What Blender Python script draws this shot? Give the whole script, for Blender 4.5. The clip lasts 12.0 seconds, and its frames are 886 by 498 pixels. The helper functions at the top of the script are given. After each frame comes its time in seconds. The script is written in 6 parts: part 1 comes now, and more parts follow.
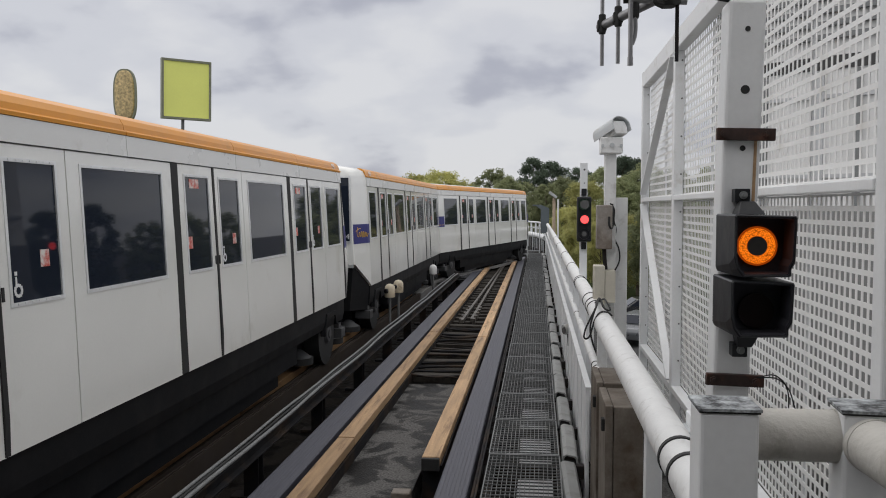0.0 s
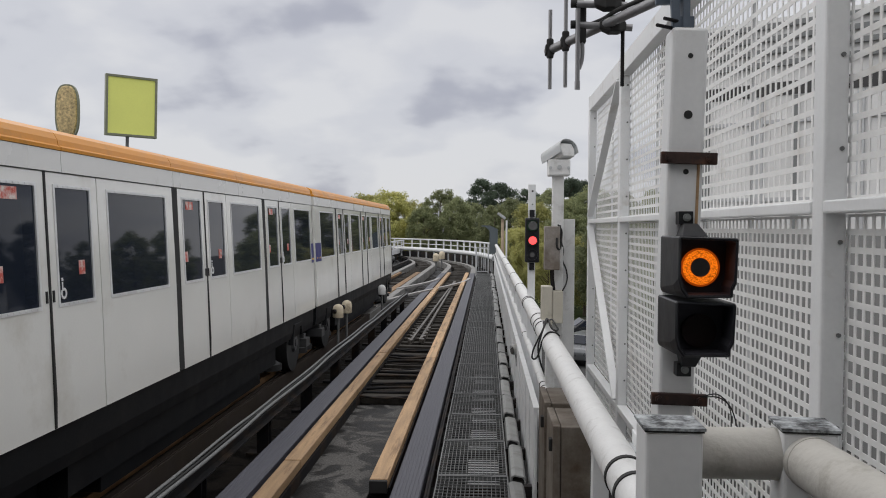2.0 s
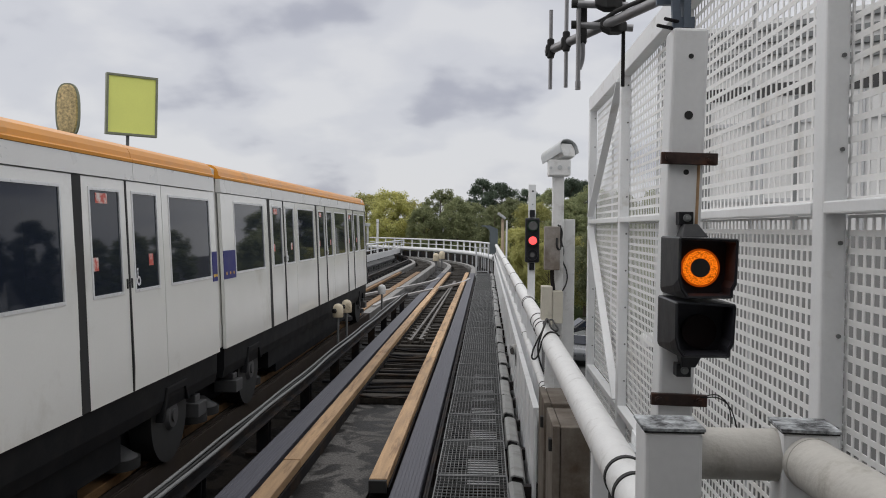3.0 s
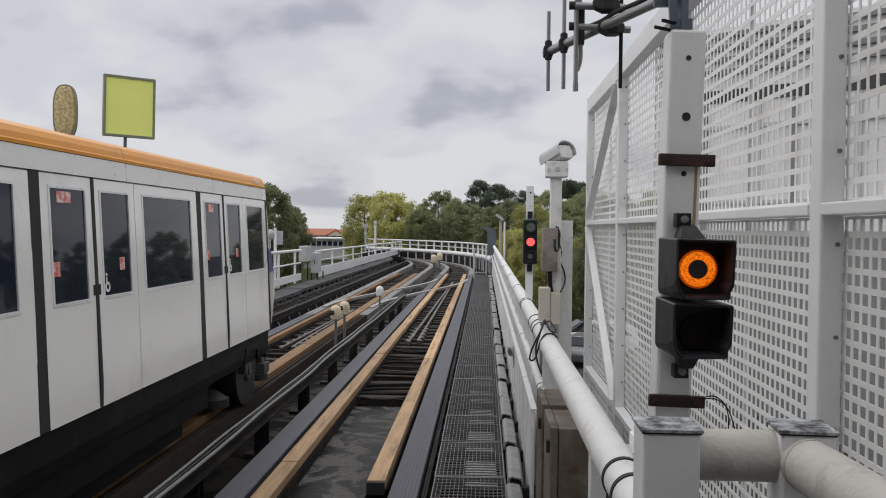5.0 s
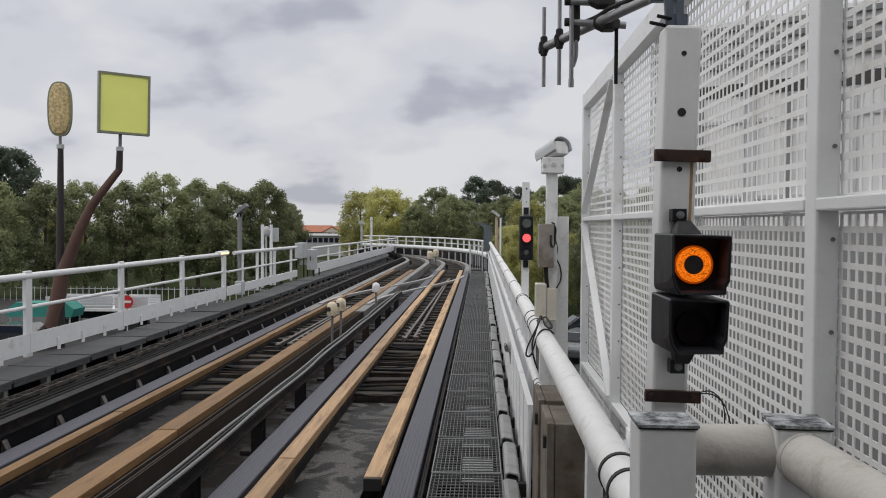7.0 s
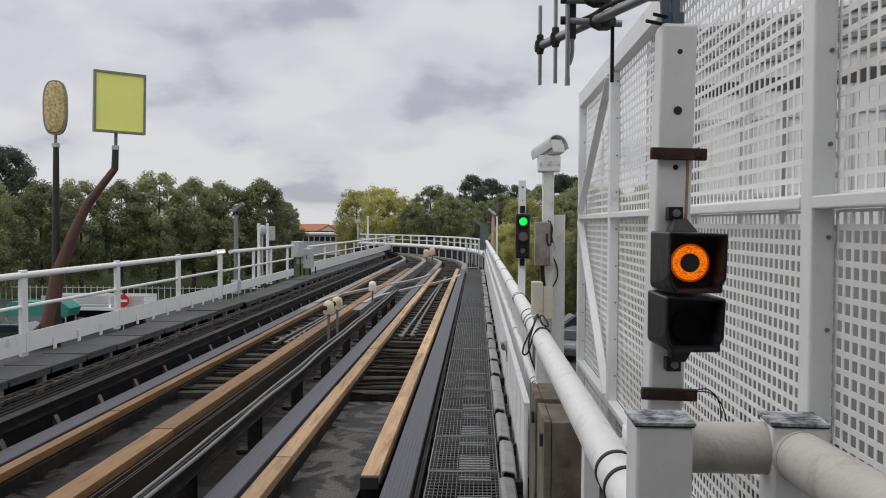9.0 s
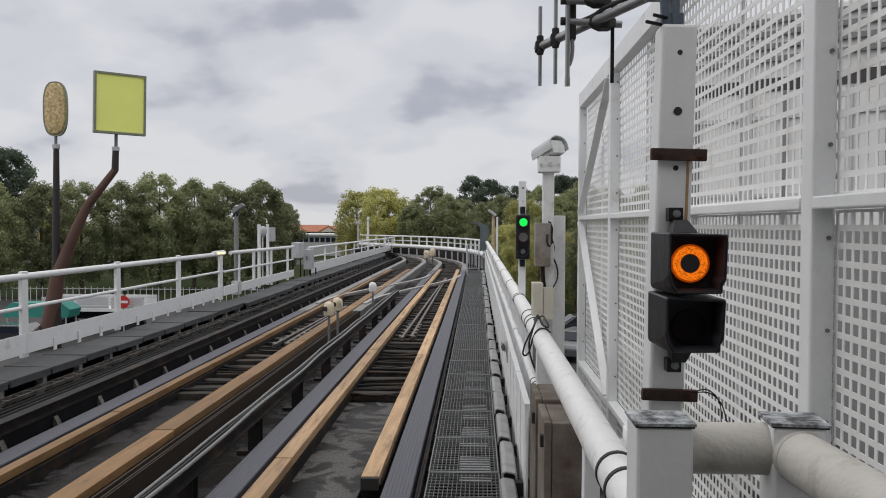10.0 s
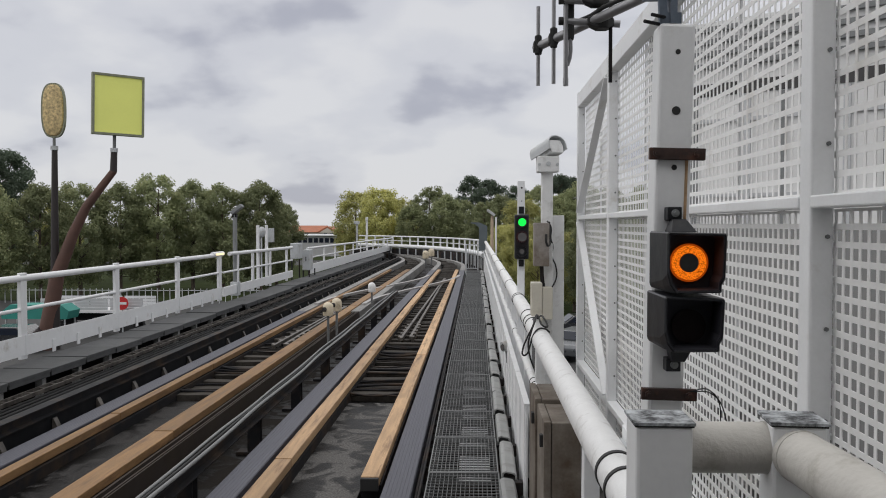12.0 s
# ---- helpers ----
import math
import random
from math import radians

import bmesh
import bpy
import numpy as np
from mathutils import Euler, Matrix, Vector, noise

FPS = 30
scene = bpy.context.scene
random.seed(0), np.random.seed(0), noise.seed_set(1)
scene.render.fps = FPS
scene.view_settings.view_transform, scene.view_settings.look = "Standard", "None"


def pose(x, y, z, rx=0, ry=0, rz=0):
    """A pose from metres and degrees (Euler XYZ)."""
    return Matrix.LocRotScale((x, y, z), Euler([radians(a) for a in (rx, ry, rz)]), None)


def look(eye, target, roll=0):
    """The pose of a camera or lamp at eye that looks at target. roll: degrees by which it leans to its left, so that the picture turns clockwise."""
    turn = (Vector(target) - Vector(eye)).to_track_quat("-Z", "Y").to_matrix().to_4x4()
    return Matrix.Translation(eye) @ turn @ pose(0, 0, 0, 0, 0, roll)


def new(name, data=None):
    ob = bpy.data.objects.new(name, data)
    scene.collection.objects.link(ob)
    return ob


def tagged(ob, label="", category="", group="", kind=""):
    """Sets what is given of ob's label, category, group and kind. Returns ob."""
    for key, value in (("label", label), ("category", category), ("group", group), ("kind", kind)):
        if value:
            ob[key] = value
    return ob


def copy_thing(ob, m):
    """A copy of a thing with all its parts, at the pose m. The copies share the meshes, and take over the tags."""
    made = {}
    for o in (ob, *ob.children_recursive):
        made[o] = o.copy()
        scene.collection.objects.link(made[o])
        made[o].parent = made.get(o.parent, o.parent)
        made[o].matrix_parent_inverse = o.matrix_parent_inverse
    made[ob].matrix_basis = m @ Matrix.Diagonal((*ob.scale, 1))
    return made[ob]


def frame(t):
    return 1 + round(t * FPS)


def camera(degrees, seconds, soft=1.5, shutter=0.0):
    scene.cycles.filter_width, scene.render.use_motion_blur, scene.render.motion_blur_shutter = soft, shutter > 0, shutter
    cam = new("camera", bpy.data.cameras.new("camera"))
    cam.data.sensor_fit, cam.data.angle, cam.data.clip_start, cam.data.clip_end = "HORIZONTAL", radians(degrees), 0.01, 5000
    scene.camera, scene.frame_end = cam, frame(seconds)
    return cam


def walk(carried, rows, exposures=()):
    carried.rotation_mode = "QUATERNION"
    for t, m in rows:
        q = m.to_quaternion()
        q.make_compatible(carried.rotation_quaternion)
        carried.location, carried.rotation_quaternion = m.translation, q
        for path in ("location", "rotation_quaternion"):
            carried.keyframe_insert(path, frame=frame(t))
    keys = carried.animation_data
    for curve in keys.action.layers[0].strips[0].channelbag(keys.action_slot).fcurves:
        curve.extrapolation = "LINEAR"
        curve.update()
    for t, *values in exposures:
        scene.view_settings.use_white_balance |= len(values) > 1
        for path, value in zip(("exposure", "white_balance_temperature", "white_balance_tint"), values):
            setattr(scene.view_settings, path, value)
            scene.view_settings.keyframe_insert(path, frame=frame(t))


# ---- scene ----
EYE = 2.52
cam = camera(56.15, 12.0, soft=1.0)
walk(cam, [
    (0, pose(0, 0, EYE, 87.103, 0.002, 6.485)),
    (0.2, pose(0, 0, EYE, 87.337, 0.022, 5.250)),
    (0.5, pose(0, 0, EYE, 88.149, -0.041, 3.602)),
    (1, pose(0, 0, EYE, 88.302, -0.299, 3.312)),
    (1.5, pose(0, 0, EYE, 88.460, -0.273, 3.168)),
    (2, pose(0, 0, EYE, 88.517, -0.377, 2.985)),
    (2.5, pose(0, 0, EYE, 88.532, -0.431, 2.996)),
    (3, pose(0, 0, EYE, 88.506, -0.529, 2.995)),
    (5, pose(0, 0, EYE, 88.609, -0.514, 2.845)),
    (5.5, pose(0, 0, EYE, 88.592, -0.423, 2.735)),
    (6, pose(0, 0, EYE, 88.541, -0.329, 2.691)),
    (6.5, pose(0, 0, EYE, 88.489, -0.270, 2.677)),
    (7, pose(0, 0, EYE, 88.356, -0.332, 2.574)),
    (9, pose(0, 0, EYE, 88.253, -0.253, 2.328)),
    (9.5, pose(0, 0, EYE, 88.306, -0.221, 2.342)),
    (10, pose(0, 0, EYE, 88.311, -0.203, 2.341)),
    (10.5, pose(0, 0, EYE, 88.305, -0.192, 2.289)),
    (11, pose(0, 0, EYE, 88.337, -0.103, 2.306)),
    (11.5, pose(0, 0, EYE, 88.298, -0.053, 2.269)),
    (12, pose(0, 0, EYE, 88.324, 0.000, 2.259)),
])


# world: an overcast sky with soft grey clouds, and a weak wide sun
def make_world():
    w = bpy.data.worlds.new("overcast_sky")
    scene.world = w
    w.use_nodes = True
    nt = w.node_tree
    nt.nodes.clear()
    n, l = nt.nodes.new, nt.links.new
    tc = n("ShaderNodeTexCoord")
    sep = n("ShaderNodeSeparateXYZ")
    l(tc.outputs["Generated"], sep.inputs[0])
    up = n("ShaderNodeMath"); up.operation = "MAXIMUM"; up.inputs[1].default_value = 0.0
    l(sep.outputs[2], up.inputs[0])
    add = n("ShaderNodeMath"); add.operation = "ADD"; add.inputs[1].default_value = 0.36
    l(up.outputs[0], add.inputs[0])
    dx = n("ShaderNodeMath"); dx.operation = "DIVIDE"
    dy = n("ShaderNodeMath"); dy.operation = "DIVIDE"
    l(sep.outputs[0], dx.inputs[0]); l(add.outputs[0], dx.inputs[1])
    l(sep.outputs[1], dy.inputs[0]); l(add.outputs[0], dy.inputs[1])
    com = n("ShaderNodeCombineXYZ")
    l(dx.outputs[0], com.inputs[0]); l(dy.outputs[0], com.inputs[1])
    big = n("ShaderNodeTexNoise"); big.inputs["Scale"].default_value = 2.9; big.inputs["Detail"].default_value = 6; big.inputs["Roughness"].default_value = 0.44
    big.inputs["Distortion"].default_value = 0.0
    l(com.outputs[0], big.inputs["Vector"])
    ramp = n("ShaderNodeValToRGB")
    ramp.color_ramp.interpolation = "EASE"
    e = ramp.color_ramp.elements
    e[0].position, e[0].color = 0.335, (0.385, 0.393, 0.45, 1)
    e[1].position, e[1].color = 0.57, (0.628, 0.63, 0.652, 1)
    m = e.new(0.46); m.color = (0.56, 0.567, 0.605, 1)
    l(big.outputs["Fac"], ramp.inputs[0])
    sky = n("ShaderNodeTexSky"); sky.sky_type = "NISHITA"; sky.sun_disc = False
    sky.sun_elevation, sky.sun_rotation = radians(69), radians(-90)
    dim = n("ShaderNodeVectorMath"); dim.operation = "SCALE"; dim.inputs["Scale"].default_value = 0.1
    l(sky.outputs[0], dim.inputs[0])
    mix = n("ShaderNodeMix"); mix.data_type = "RGBA"; mix.inputs["Factor"].default_value = 0.93
    l(dim.outputs[0], mix.inputs["A"]); l(ramp.outputs[0], mix.inputs["B"])
    bg = n("ShaderNodeBackground"); bg.inputs[1].default_value = 1.0
    out = n("ShaderNodeOutputWorld")
    l(mix.outputs["Result"], bg.inputs[0]); l(bg.outputs[0], out.inputs[0])
    sun = bpy.data.lights.new("sun", "SUN")
    sun.energy, sun.angle, sun.color = 1.5, radians(130), (1, 0.96, 0.9)
    ob = new("sun", sun)
    ob.matrix_world = look((-20, 0, 52), (0, 0, 0))


make_world()
scene.view_settings.exposure = 0.17


# ---- materials ----
def mat(name, color, rough=0.6, metal=0.0, vary=0.25, scale=6.0, bump=0.15, dirt=None, dirt_amount=0.35, spec=0.5, object_random=0.0, fine=60.0, stretch=None, coat=0.0):
    """Noise at two scales over the base colour, optional dirt patches, bump and roughness variation."""
    m = bpy.data.materials.new(name)
    m.use_nodes = True
    nt = m.node_tree
    n, l = nt.nodes.new, nt.links.new
    b = nt.nodes["Principled BSDF"]
    b.inputs["Roughness"].default_value, b.inputs["Metallic"].default_value = rough, metal
    b.inputs["Specular IOR Level"].default_value = spec
    b.inputs["Coat Weight"].default_value = coat
    b.inputs["Coat Roughness"].default_value = 0.08
    tc = n("ShaderNodeTexCoord")
    vec = tc.outputs["Object"]
    if stretch:
        mp = n("ShaderNodeMapping"); mp.inputs["Scale"].default_value = stretch
        l(vec, mp.inputs[0]); vec = mp.outputs[0]
    a = n("ShaderNodeTexNoise"); a.inputs["Scale"].default_value = scale; a.inputs["Detail"].default_value = 6
    f = n("ShaderNodeTexNoise"); f.inputs["Scale"].default_value = fine; f.inputs["Detail"].default_value = 4
    l(vec, a.inputs["Vector"]); l(vec, f.inputs["Vector"])
    dark = [c * (1 - vary) for c in color] + [1]
    light = [min(1, c * (1 + vary)) for c in color] + [1]
    r = n("ShaderNodeValToRGB")
    r.color_ramp.elements[0].position, r.color_ramp.elements[0].color = 0.32, dark
    r.color_ramp.elements[1].position, r.color_ramp.elements[1].color = 0.68, light
    mixn = n("ShaderNodeMix"); mixn.inputs["Factor"].default_value = 0.35
    l(a.outputs["Fac"], mixn.inputs["A"]); l(f.outputs["Fac"], mixn.inputs["B"])
    l(mixn.outputs["Result"], r.inputs[0])
    col = r.outputs[0]
    if object_random:
        oi = n("ShaderNodeObjectInfo")
        hs = n("ShaderNodeHueSaturation")
        mr = n("ShaderNodeMapRange"); mr.inputs["To Min"].default_value = 1 - object_random; mr.inputs["To Max"].default_value = 1 + object_random
        l(oi.outputs["Random"], mr.inputs["Value"]); l(mr.outputs[0], hs.inputs["Value"]); l(col, hs.inputs["Color"])
        col = hs.outputs[0]
    if dirt:
        d = n("ShaderNodeTexNoise"); d.inputs["Scale"].default_value = scale * 0.6; d.inputs["Detail"].default_value = 9; d.inputs["Roughness"].default_value = 0.65
        l(vec, d.inputs["Vector"])
        dr = n("ShaderNodeMapRange"); dr.inputs["From Min"].default_value = 0.62 - dirt_amount * 0.4; dr.inputs["From Max"].default_value = 0.78 - dirt_amount * 0.3
        l(d.outputs["Fac"], dr.inputs["Value"])
        dm = n("ShaderNodeMix"); dm.data_type = "RGBA"
        l(dr.outputs[0], dm.inputs["Factor"]); l(col, dm.inputs["A"]); dm.inputs["B"].default_value = (*dirt, 1)
        col = dm.outputs["Result"]
    l(col, b.inputs["Base Color"])
    if bump:
        bp = n("ShaderNodeBump"); bp.inputs["Strength"].default_value = bump; bp.inputs["Distance"].default_value = 0.01
        l(mixn.outputs["Result"], bp.inputs["Height"]); l(bp.outputs[0], b.inputs["Normal"])
    rr = n("ShaderNodeMapRange"); rr.inputs["To Min"].default_value = max(0.02, rough - 0.12); rr.inputs["To Max"].default_value = min(1, rough + 0.12)
    l(a.outputs["Fac"], rr.inputs["Value"]); l(rr.outputs[0], b.inputs["Roughness"])
    return m


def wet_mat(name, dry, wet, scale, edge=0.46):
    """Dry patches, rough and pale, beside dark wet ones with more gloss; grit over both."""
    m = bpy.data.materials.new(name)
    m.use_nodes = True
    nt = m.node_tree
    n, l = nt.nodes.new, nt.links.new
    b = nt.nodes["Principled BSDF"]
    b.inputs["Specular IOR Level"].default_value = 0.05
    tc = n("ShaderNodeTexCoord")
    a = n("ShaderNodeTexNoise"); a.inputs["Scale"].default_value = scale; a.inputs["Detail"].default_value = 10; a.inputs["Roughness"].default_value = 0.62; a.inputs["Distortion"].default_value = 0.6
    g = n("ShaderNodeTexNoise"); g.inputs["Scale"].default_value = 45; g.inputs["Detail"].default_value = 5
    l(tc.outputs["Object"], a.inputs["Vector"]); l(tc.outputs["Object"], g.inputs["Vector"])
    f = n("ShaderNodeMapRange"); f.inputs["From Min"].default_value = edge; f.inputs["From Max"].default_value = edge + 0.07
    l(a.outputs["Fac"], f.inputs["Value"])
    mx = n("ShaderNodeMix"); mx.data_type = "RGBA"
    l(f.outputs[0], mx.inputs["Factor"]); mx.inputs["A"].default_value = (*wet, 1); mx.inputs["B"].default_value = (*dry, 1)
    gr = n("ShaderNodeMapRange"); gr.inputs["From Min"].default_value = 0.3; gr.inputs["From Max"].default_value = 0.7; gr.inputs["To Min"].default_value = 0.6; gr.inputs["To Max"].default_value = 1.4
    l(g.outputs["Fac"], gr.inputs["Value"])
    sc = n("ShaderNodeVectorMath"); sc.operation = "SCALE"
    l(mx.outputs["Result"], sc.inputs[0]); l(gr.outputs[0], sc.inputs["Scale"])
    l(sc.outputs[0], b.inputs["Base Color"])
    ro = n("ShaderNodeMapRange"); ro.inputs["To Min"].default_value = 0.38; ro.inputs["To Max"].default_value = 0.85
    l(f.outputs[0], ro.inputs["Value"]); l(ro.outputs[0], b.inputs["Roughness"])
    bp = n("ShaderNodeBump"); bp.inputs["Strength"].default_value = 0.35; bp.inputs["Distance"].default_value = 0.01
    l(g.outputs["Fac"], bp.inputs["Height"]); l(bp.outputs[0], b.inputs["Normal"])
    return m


def glow(name, color, strength):
    m = bpy.data.materials.new(name)
    m.use_nodes = True
    b = m.node_tree.nodes["Principled BSDF"]
    b.inputs["Base Color"].default_value = (*[c * 0.15 for c in color], 1)
    b.inputs["Specular IOR Level"].default_value = 0.1
    b.inputs["Emission Color"].default_value = (*color, 1)
    b.inputs["Emission Strength"].default_value = strength
    return m


WHITE = mat("white_paint", (0.75, 0.76, 0.765), 0.45, vary=0.05, bump=0.05, dirt=(0.52, 0.50, 0.46), dirt_amount=0.08, scale=5)
SHEETWHITE = mat("white_coated_sheet", (0.81, 0.81, 0.80), 0.5, vary=0.04, bump=0.02, dirt=(0.60, 0.58, 0.54), dirt_amount=0.1, scale=3)
OLDWHITE = mat("weathered_white_paint", (0.70, 0.705, 0.70), 0.5, vary=0.06, bump=0.3, dirt=(0.48, 0.475, 0.46), dirt_amount=0.2, scale=12, fine=90)
CREAMWHITE = mat("dull_cream_white_paint", (0.50, 0.485, 0.45), 0.6, vary=0.08, bump=0.5, dirt=(0.27, 0.25, 0.21), dirt_amount=0.12, scale=9, fine=70, spec=0.3)
GREYPAINT = mat("grey_paint", (0.46, 0.48, 0.49), 0.5, vary=0.06, bump=0.05, dirt=(0.3, 0.28, 0.25), dirt_amount=0.2)
CREAM = mat("cream_plastic", (0.62, 0.54, 0.40), 0.4, vary=0.1, bump=0.05, dirt=(0.3, 0.24, 0.16), dirt_amount=0.25, scale=12)
BEIGE = mat("beige_metal", (0.55, 0.52, 0.44), 0.5, vary=0.08, bump=0.05, dirt=(0.3, 0.27, 0.22), dirt_amount=0.25)
CARWHITE = mat("car_white_paint", (0.845, 0.845, 0.81), 0.18, vary=0.03, scale=1.2, bump=0.0, dirt=(0.66, 0.64, 0.58), dirt_amount=0.15, coat=0.5)
CARGREY = mat("car_roof_panel", (0.76, 0.76, 0.74), 0.3, vary=0.03, scale=2, bump=0.0, dirt=(0.55, 0.53, 0.49), dirt_amount=0.08)
ORANGE = mat("orange_paint", (0.74, 0.30, 0.022), 0.35, vary=0.06, scale=2, bump=0.03, dirt=(0.46, 0.22, 0.05), dirt_amount=0.12)
BLUE = mat("blue_vinyl", (0.018, 0.018, 0.17), 0.4, spec=0.3, vary=0.1, bump=0)
YELLOWINK = mat("yellow_vinyl", (0.75, 0.45, 0.06), 0.4, vary=0.05, bump=0)
ALU = mat("aluminium_trim", (0.78, 0.79, 0.79), 0.35, 0.3, vary=0.1, bump=0.05)
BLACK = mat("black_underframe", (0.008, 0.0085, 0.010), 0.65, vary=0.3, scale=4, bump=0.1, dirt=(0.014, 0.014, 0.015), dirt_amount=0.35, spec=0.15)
RUBBER = mat("rubber", (0.02, 0.02, 0.02), 0.75, vary=0.2, bump=0.1)
SIGNALBLACK = mat("black_signal_housing", (0.010, 0.011, 0.014), 0.42, vary=0.25, scale=14, bump=0.15, dirt=(0.03, 0.03, 0.03), dirt_amount=0.2, spec=0.35)
SOOT = mat("matt_black_lining", (0.030, 0.030, 0.037), 0.7, spec=0.25, vary=0.2, bump=0)
DARKSTEEL = mat("dark_steel", (0.017, 0.017, 0.019), 0.6, 0.0, spec=0.10, vary=0.3, scale=3, bump=0.2, dirt=(0.05, 0.035, 0.025), dirt_amount=0.4)
CABLEGREY = mat("grey_cable_sheath", (0.16, 0.165, 0.165), 0.5, vary=0.2, scale=4, bump=0.1)
RUNSTEEL = mat("running_strip_steel", (0.074, 0.076, 0.094), 0.5, 0.0, vary=0.3, scale=3, bump=0.2, spec=0.28, stretch=(22, 0.25, 1), fine=40)
# pale concrete tone that also carries the grazing sheen of the far strips
PALESTRIP = mat("pale_strip_with_sheen", (0.22, 0.215, 0.205), 0.6, vary=0.2, scale=2, bump=0.15, dirt=(0.12, 0.115, 0.105), dirt_amount=0.35, stretch=(4, 0.4, 1))
RUSTSTRIP = mat("rusty_running_strip", (0.046, 0.036, 0.028), 0.75, 0.0, spec=0.15, vary=0.3, scale=3, bump=0.2, dirt=(0.05, 0.04, 0.035), dirt_amount=0.5)
TIMBER = mat("ochre_guide_board", (0.46, 0.305, 0.175), 0.6, spec=0.2, vary=0.28, scale=2.2, bump=0.25, object_random=0.25, dirt=(0.13, 0.075, 0.045), dirt_amount=0.24, stretch=(9, 0.7, 4), fine=30)
TIMBERBROWN = mat("brown_guide_board", (0.225, 0.133, 0.062), 0.6, spec=0.2, vary=0.28, scale=2.2, bump=0.25, object_random=0.25, dirt=(0.13, 0.075, 0.045), dirt_amount=0.24, stretch=(9, 0.7, 4), fine=30)
SWITCHSTEEL = mat("switch_steel", (0.36, 0.35, 0.34), 0.45, 0.4, vary=0.2, scale=4, bump=0.1)
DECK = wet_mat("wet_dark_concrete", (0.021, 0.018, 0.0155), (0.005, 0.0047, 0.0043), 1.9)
SLABM = wet_mat("damp_screed", (0.115, 0.112, 0.108), (0.013, 0.0125, 0.012), 2.0, 0.465)
OILSCREED = wet_mat("oily_screed", (0.048, 0.046, 0.045), (0.008, 0.0075, 0.007), 1.6)
SLEEPERM = mat("grimy_sleeper", (0.060, 0.054, 0.047), 0.75, spec=0.1, vary=0.35, scale=4, bump=0.3, object_random=0.25, dirt=(0.03, 0.026, 0.023), dirt_amount=0.5)
GALV = mat("galvanised_grating", (0.16, 0.165, 0.165), 0.5, 0.3, vary=0.22, scale=5, bump=0.1, object_random=0.12)
GREYDECK = mat("grey_walkway_plate", (0.098, 0.100, 0.102), 0.75, 0.0, spec=0.08, vary=0.2, scale=5, bump=0.3, object_random=0.12, fine=90)
DULLLEG = mat("grimy_white_leg", (0.46, 0.46, 0.45), 0.7, vary=0.2, scale=9, bump=0.1, dirt=(0.10, 0.095, 0.085), dirt_amount=0.45)
STAINEDBOX = mat("stained_grey_box", (0.30, 0.275, 0.25), 0.6, 0.0, vary=0.2, scale=6, bump=0.1, dirt=(0.16, 0.13, 0.105), dirt_amount=0.5)
STAINED = mat("stained_metal_cabinet", (0.215, 0.19, 0.16), 0.65, 0.1, vary=0.25, scale=3, bump=0.15, dirt=(0.09, 0.065, 0.045), dirt_amount=0.55)
PALEYARD = mat("pale_yard_concrete", (0.20, 0.20, 0.195), 0.85, spec=0.1, vary=0.15, scale=0.2, bump=0.1, fine=6)
COVERGREY = mat("pale_grey_cover", (0.25, 0.255, 0.25), 0.6, vary=0.12, scale=5, bump=0.15, object_random=0.12, dirt=(0.14, 0.135, 0.125), dirt_amount=0.3)
# pale colour stands in for sky reflected on the wet floor below the grating
REFLECTSLAB = mat("pale_wet_reflection", (0.52, 0.525, 0.53), 0.3, vary=0.3, scale=3, bump=0.2, dirt=(0.13, 0.13, 0.13), dirt_amount=0.45, fine=25)
ASPHALT = mat("asphalt", (0.075, 0.075, 0.075), 0.9, spec=0.1, vary=0.3, scale=0.15, bump=0.1, fine=8)
GRASS = mat("grass", (0.034, 0.044, 0.018), 0.95, spec=0.02, vary=0.4, scale=0.4, bump=0.2, fine=6)
BARK = mat("bark", (0.11, 0.085, 0.065), 0.9, vary=0.35, scale=4, bump=0.5)
RUSTART = mat("rusty_brown_pole", (0.105, 0.056, 0.042), 0.7, 0.1, vary=0.2, scale=1.5, bump=0.1)
CHARCOAL = mat("charcoal_pole", (0.022, 0.017, 0.016), 0.6, vary=0.2, bump=0.1)
LIME = mat("lime_yellow_panel", (0.90, 0.94, 0.24), 0.5, vary=0.04, scale=0.6, bump=0.02, fine=12)
GOLD = mat("hammered_gold", (0.52, 0.40, 0.20), 0.45, 0.25, vary=0.55, scale=7, bump=1.0, fine=11)
OLIVEFRAME = mat("olive_metal_frame", (0.23, 0.24, 0.17), 0.5, 0.3, vary=0.2, bump=0.05)
RED = mat("red_enamel", (0.55, 0.03, 0.03), 0.4, vary=0.06, bump=0)
TEAL = mat("teal_canvas", (0.03, 0.24, 0.20), 0.7, vary=0.15, scale=1, bump=0.1)
TERRACOTTA = mat("terracotta_tiles", (0.38, 0.14, 0.075), 0.8, vary=0.2, scale=1, bump=0.2)
RENDER_WALL = mat("pale_render_wall", (0.58, 0.53, 0.46), 0.8, vary=0.08, scale=0.5, bump=0.05)
HALLGREY = mat("dull_grey_cladding", (0.24, 0.24, 0.235), 0.75, vary=0.08, scale=0.2, bump=0.03)
HALLWALL = mat("pale_hall_cladding", (0.74, 0.74, 0.73), 0.7, vary=0.06, scale=0.2, bump=0.03)
LIGHTWALL = mat("pale_station_cladding", (0.40, 0.40, 0.40), 0.6, vary=0.06, scale=1, bump=0.03)
AMBER = glow("amber_lamp", (1.0, 0.20, 0.008), 0.95)
AMBERDIM = glow("amber_lens_rim", (1.0, 0.15, 0.006), 0.22)


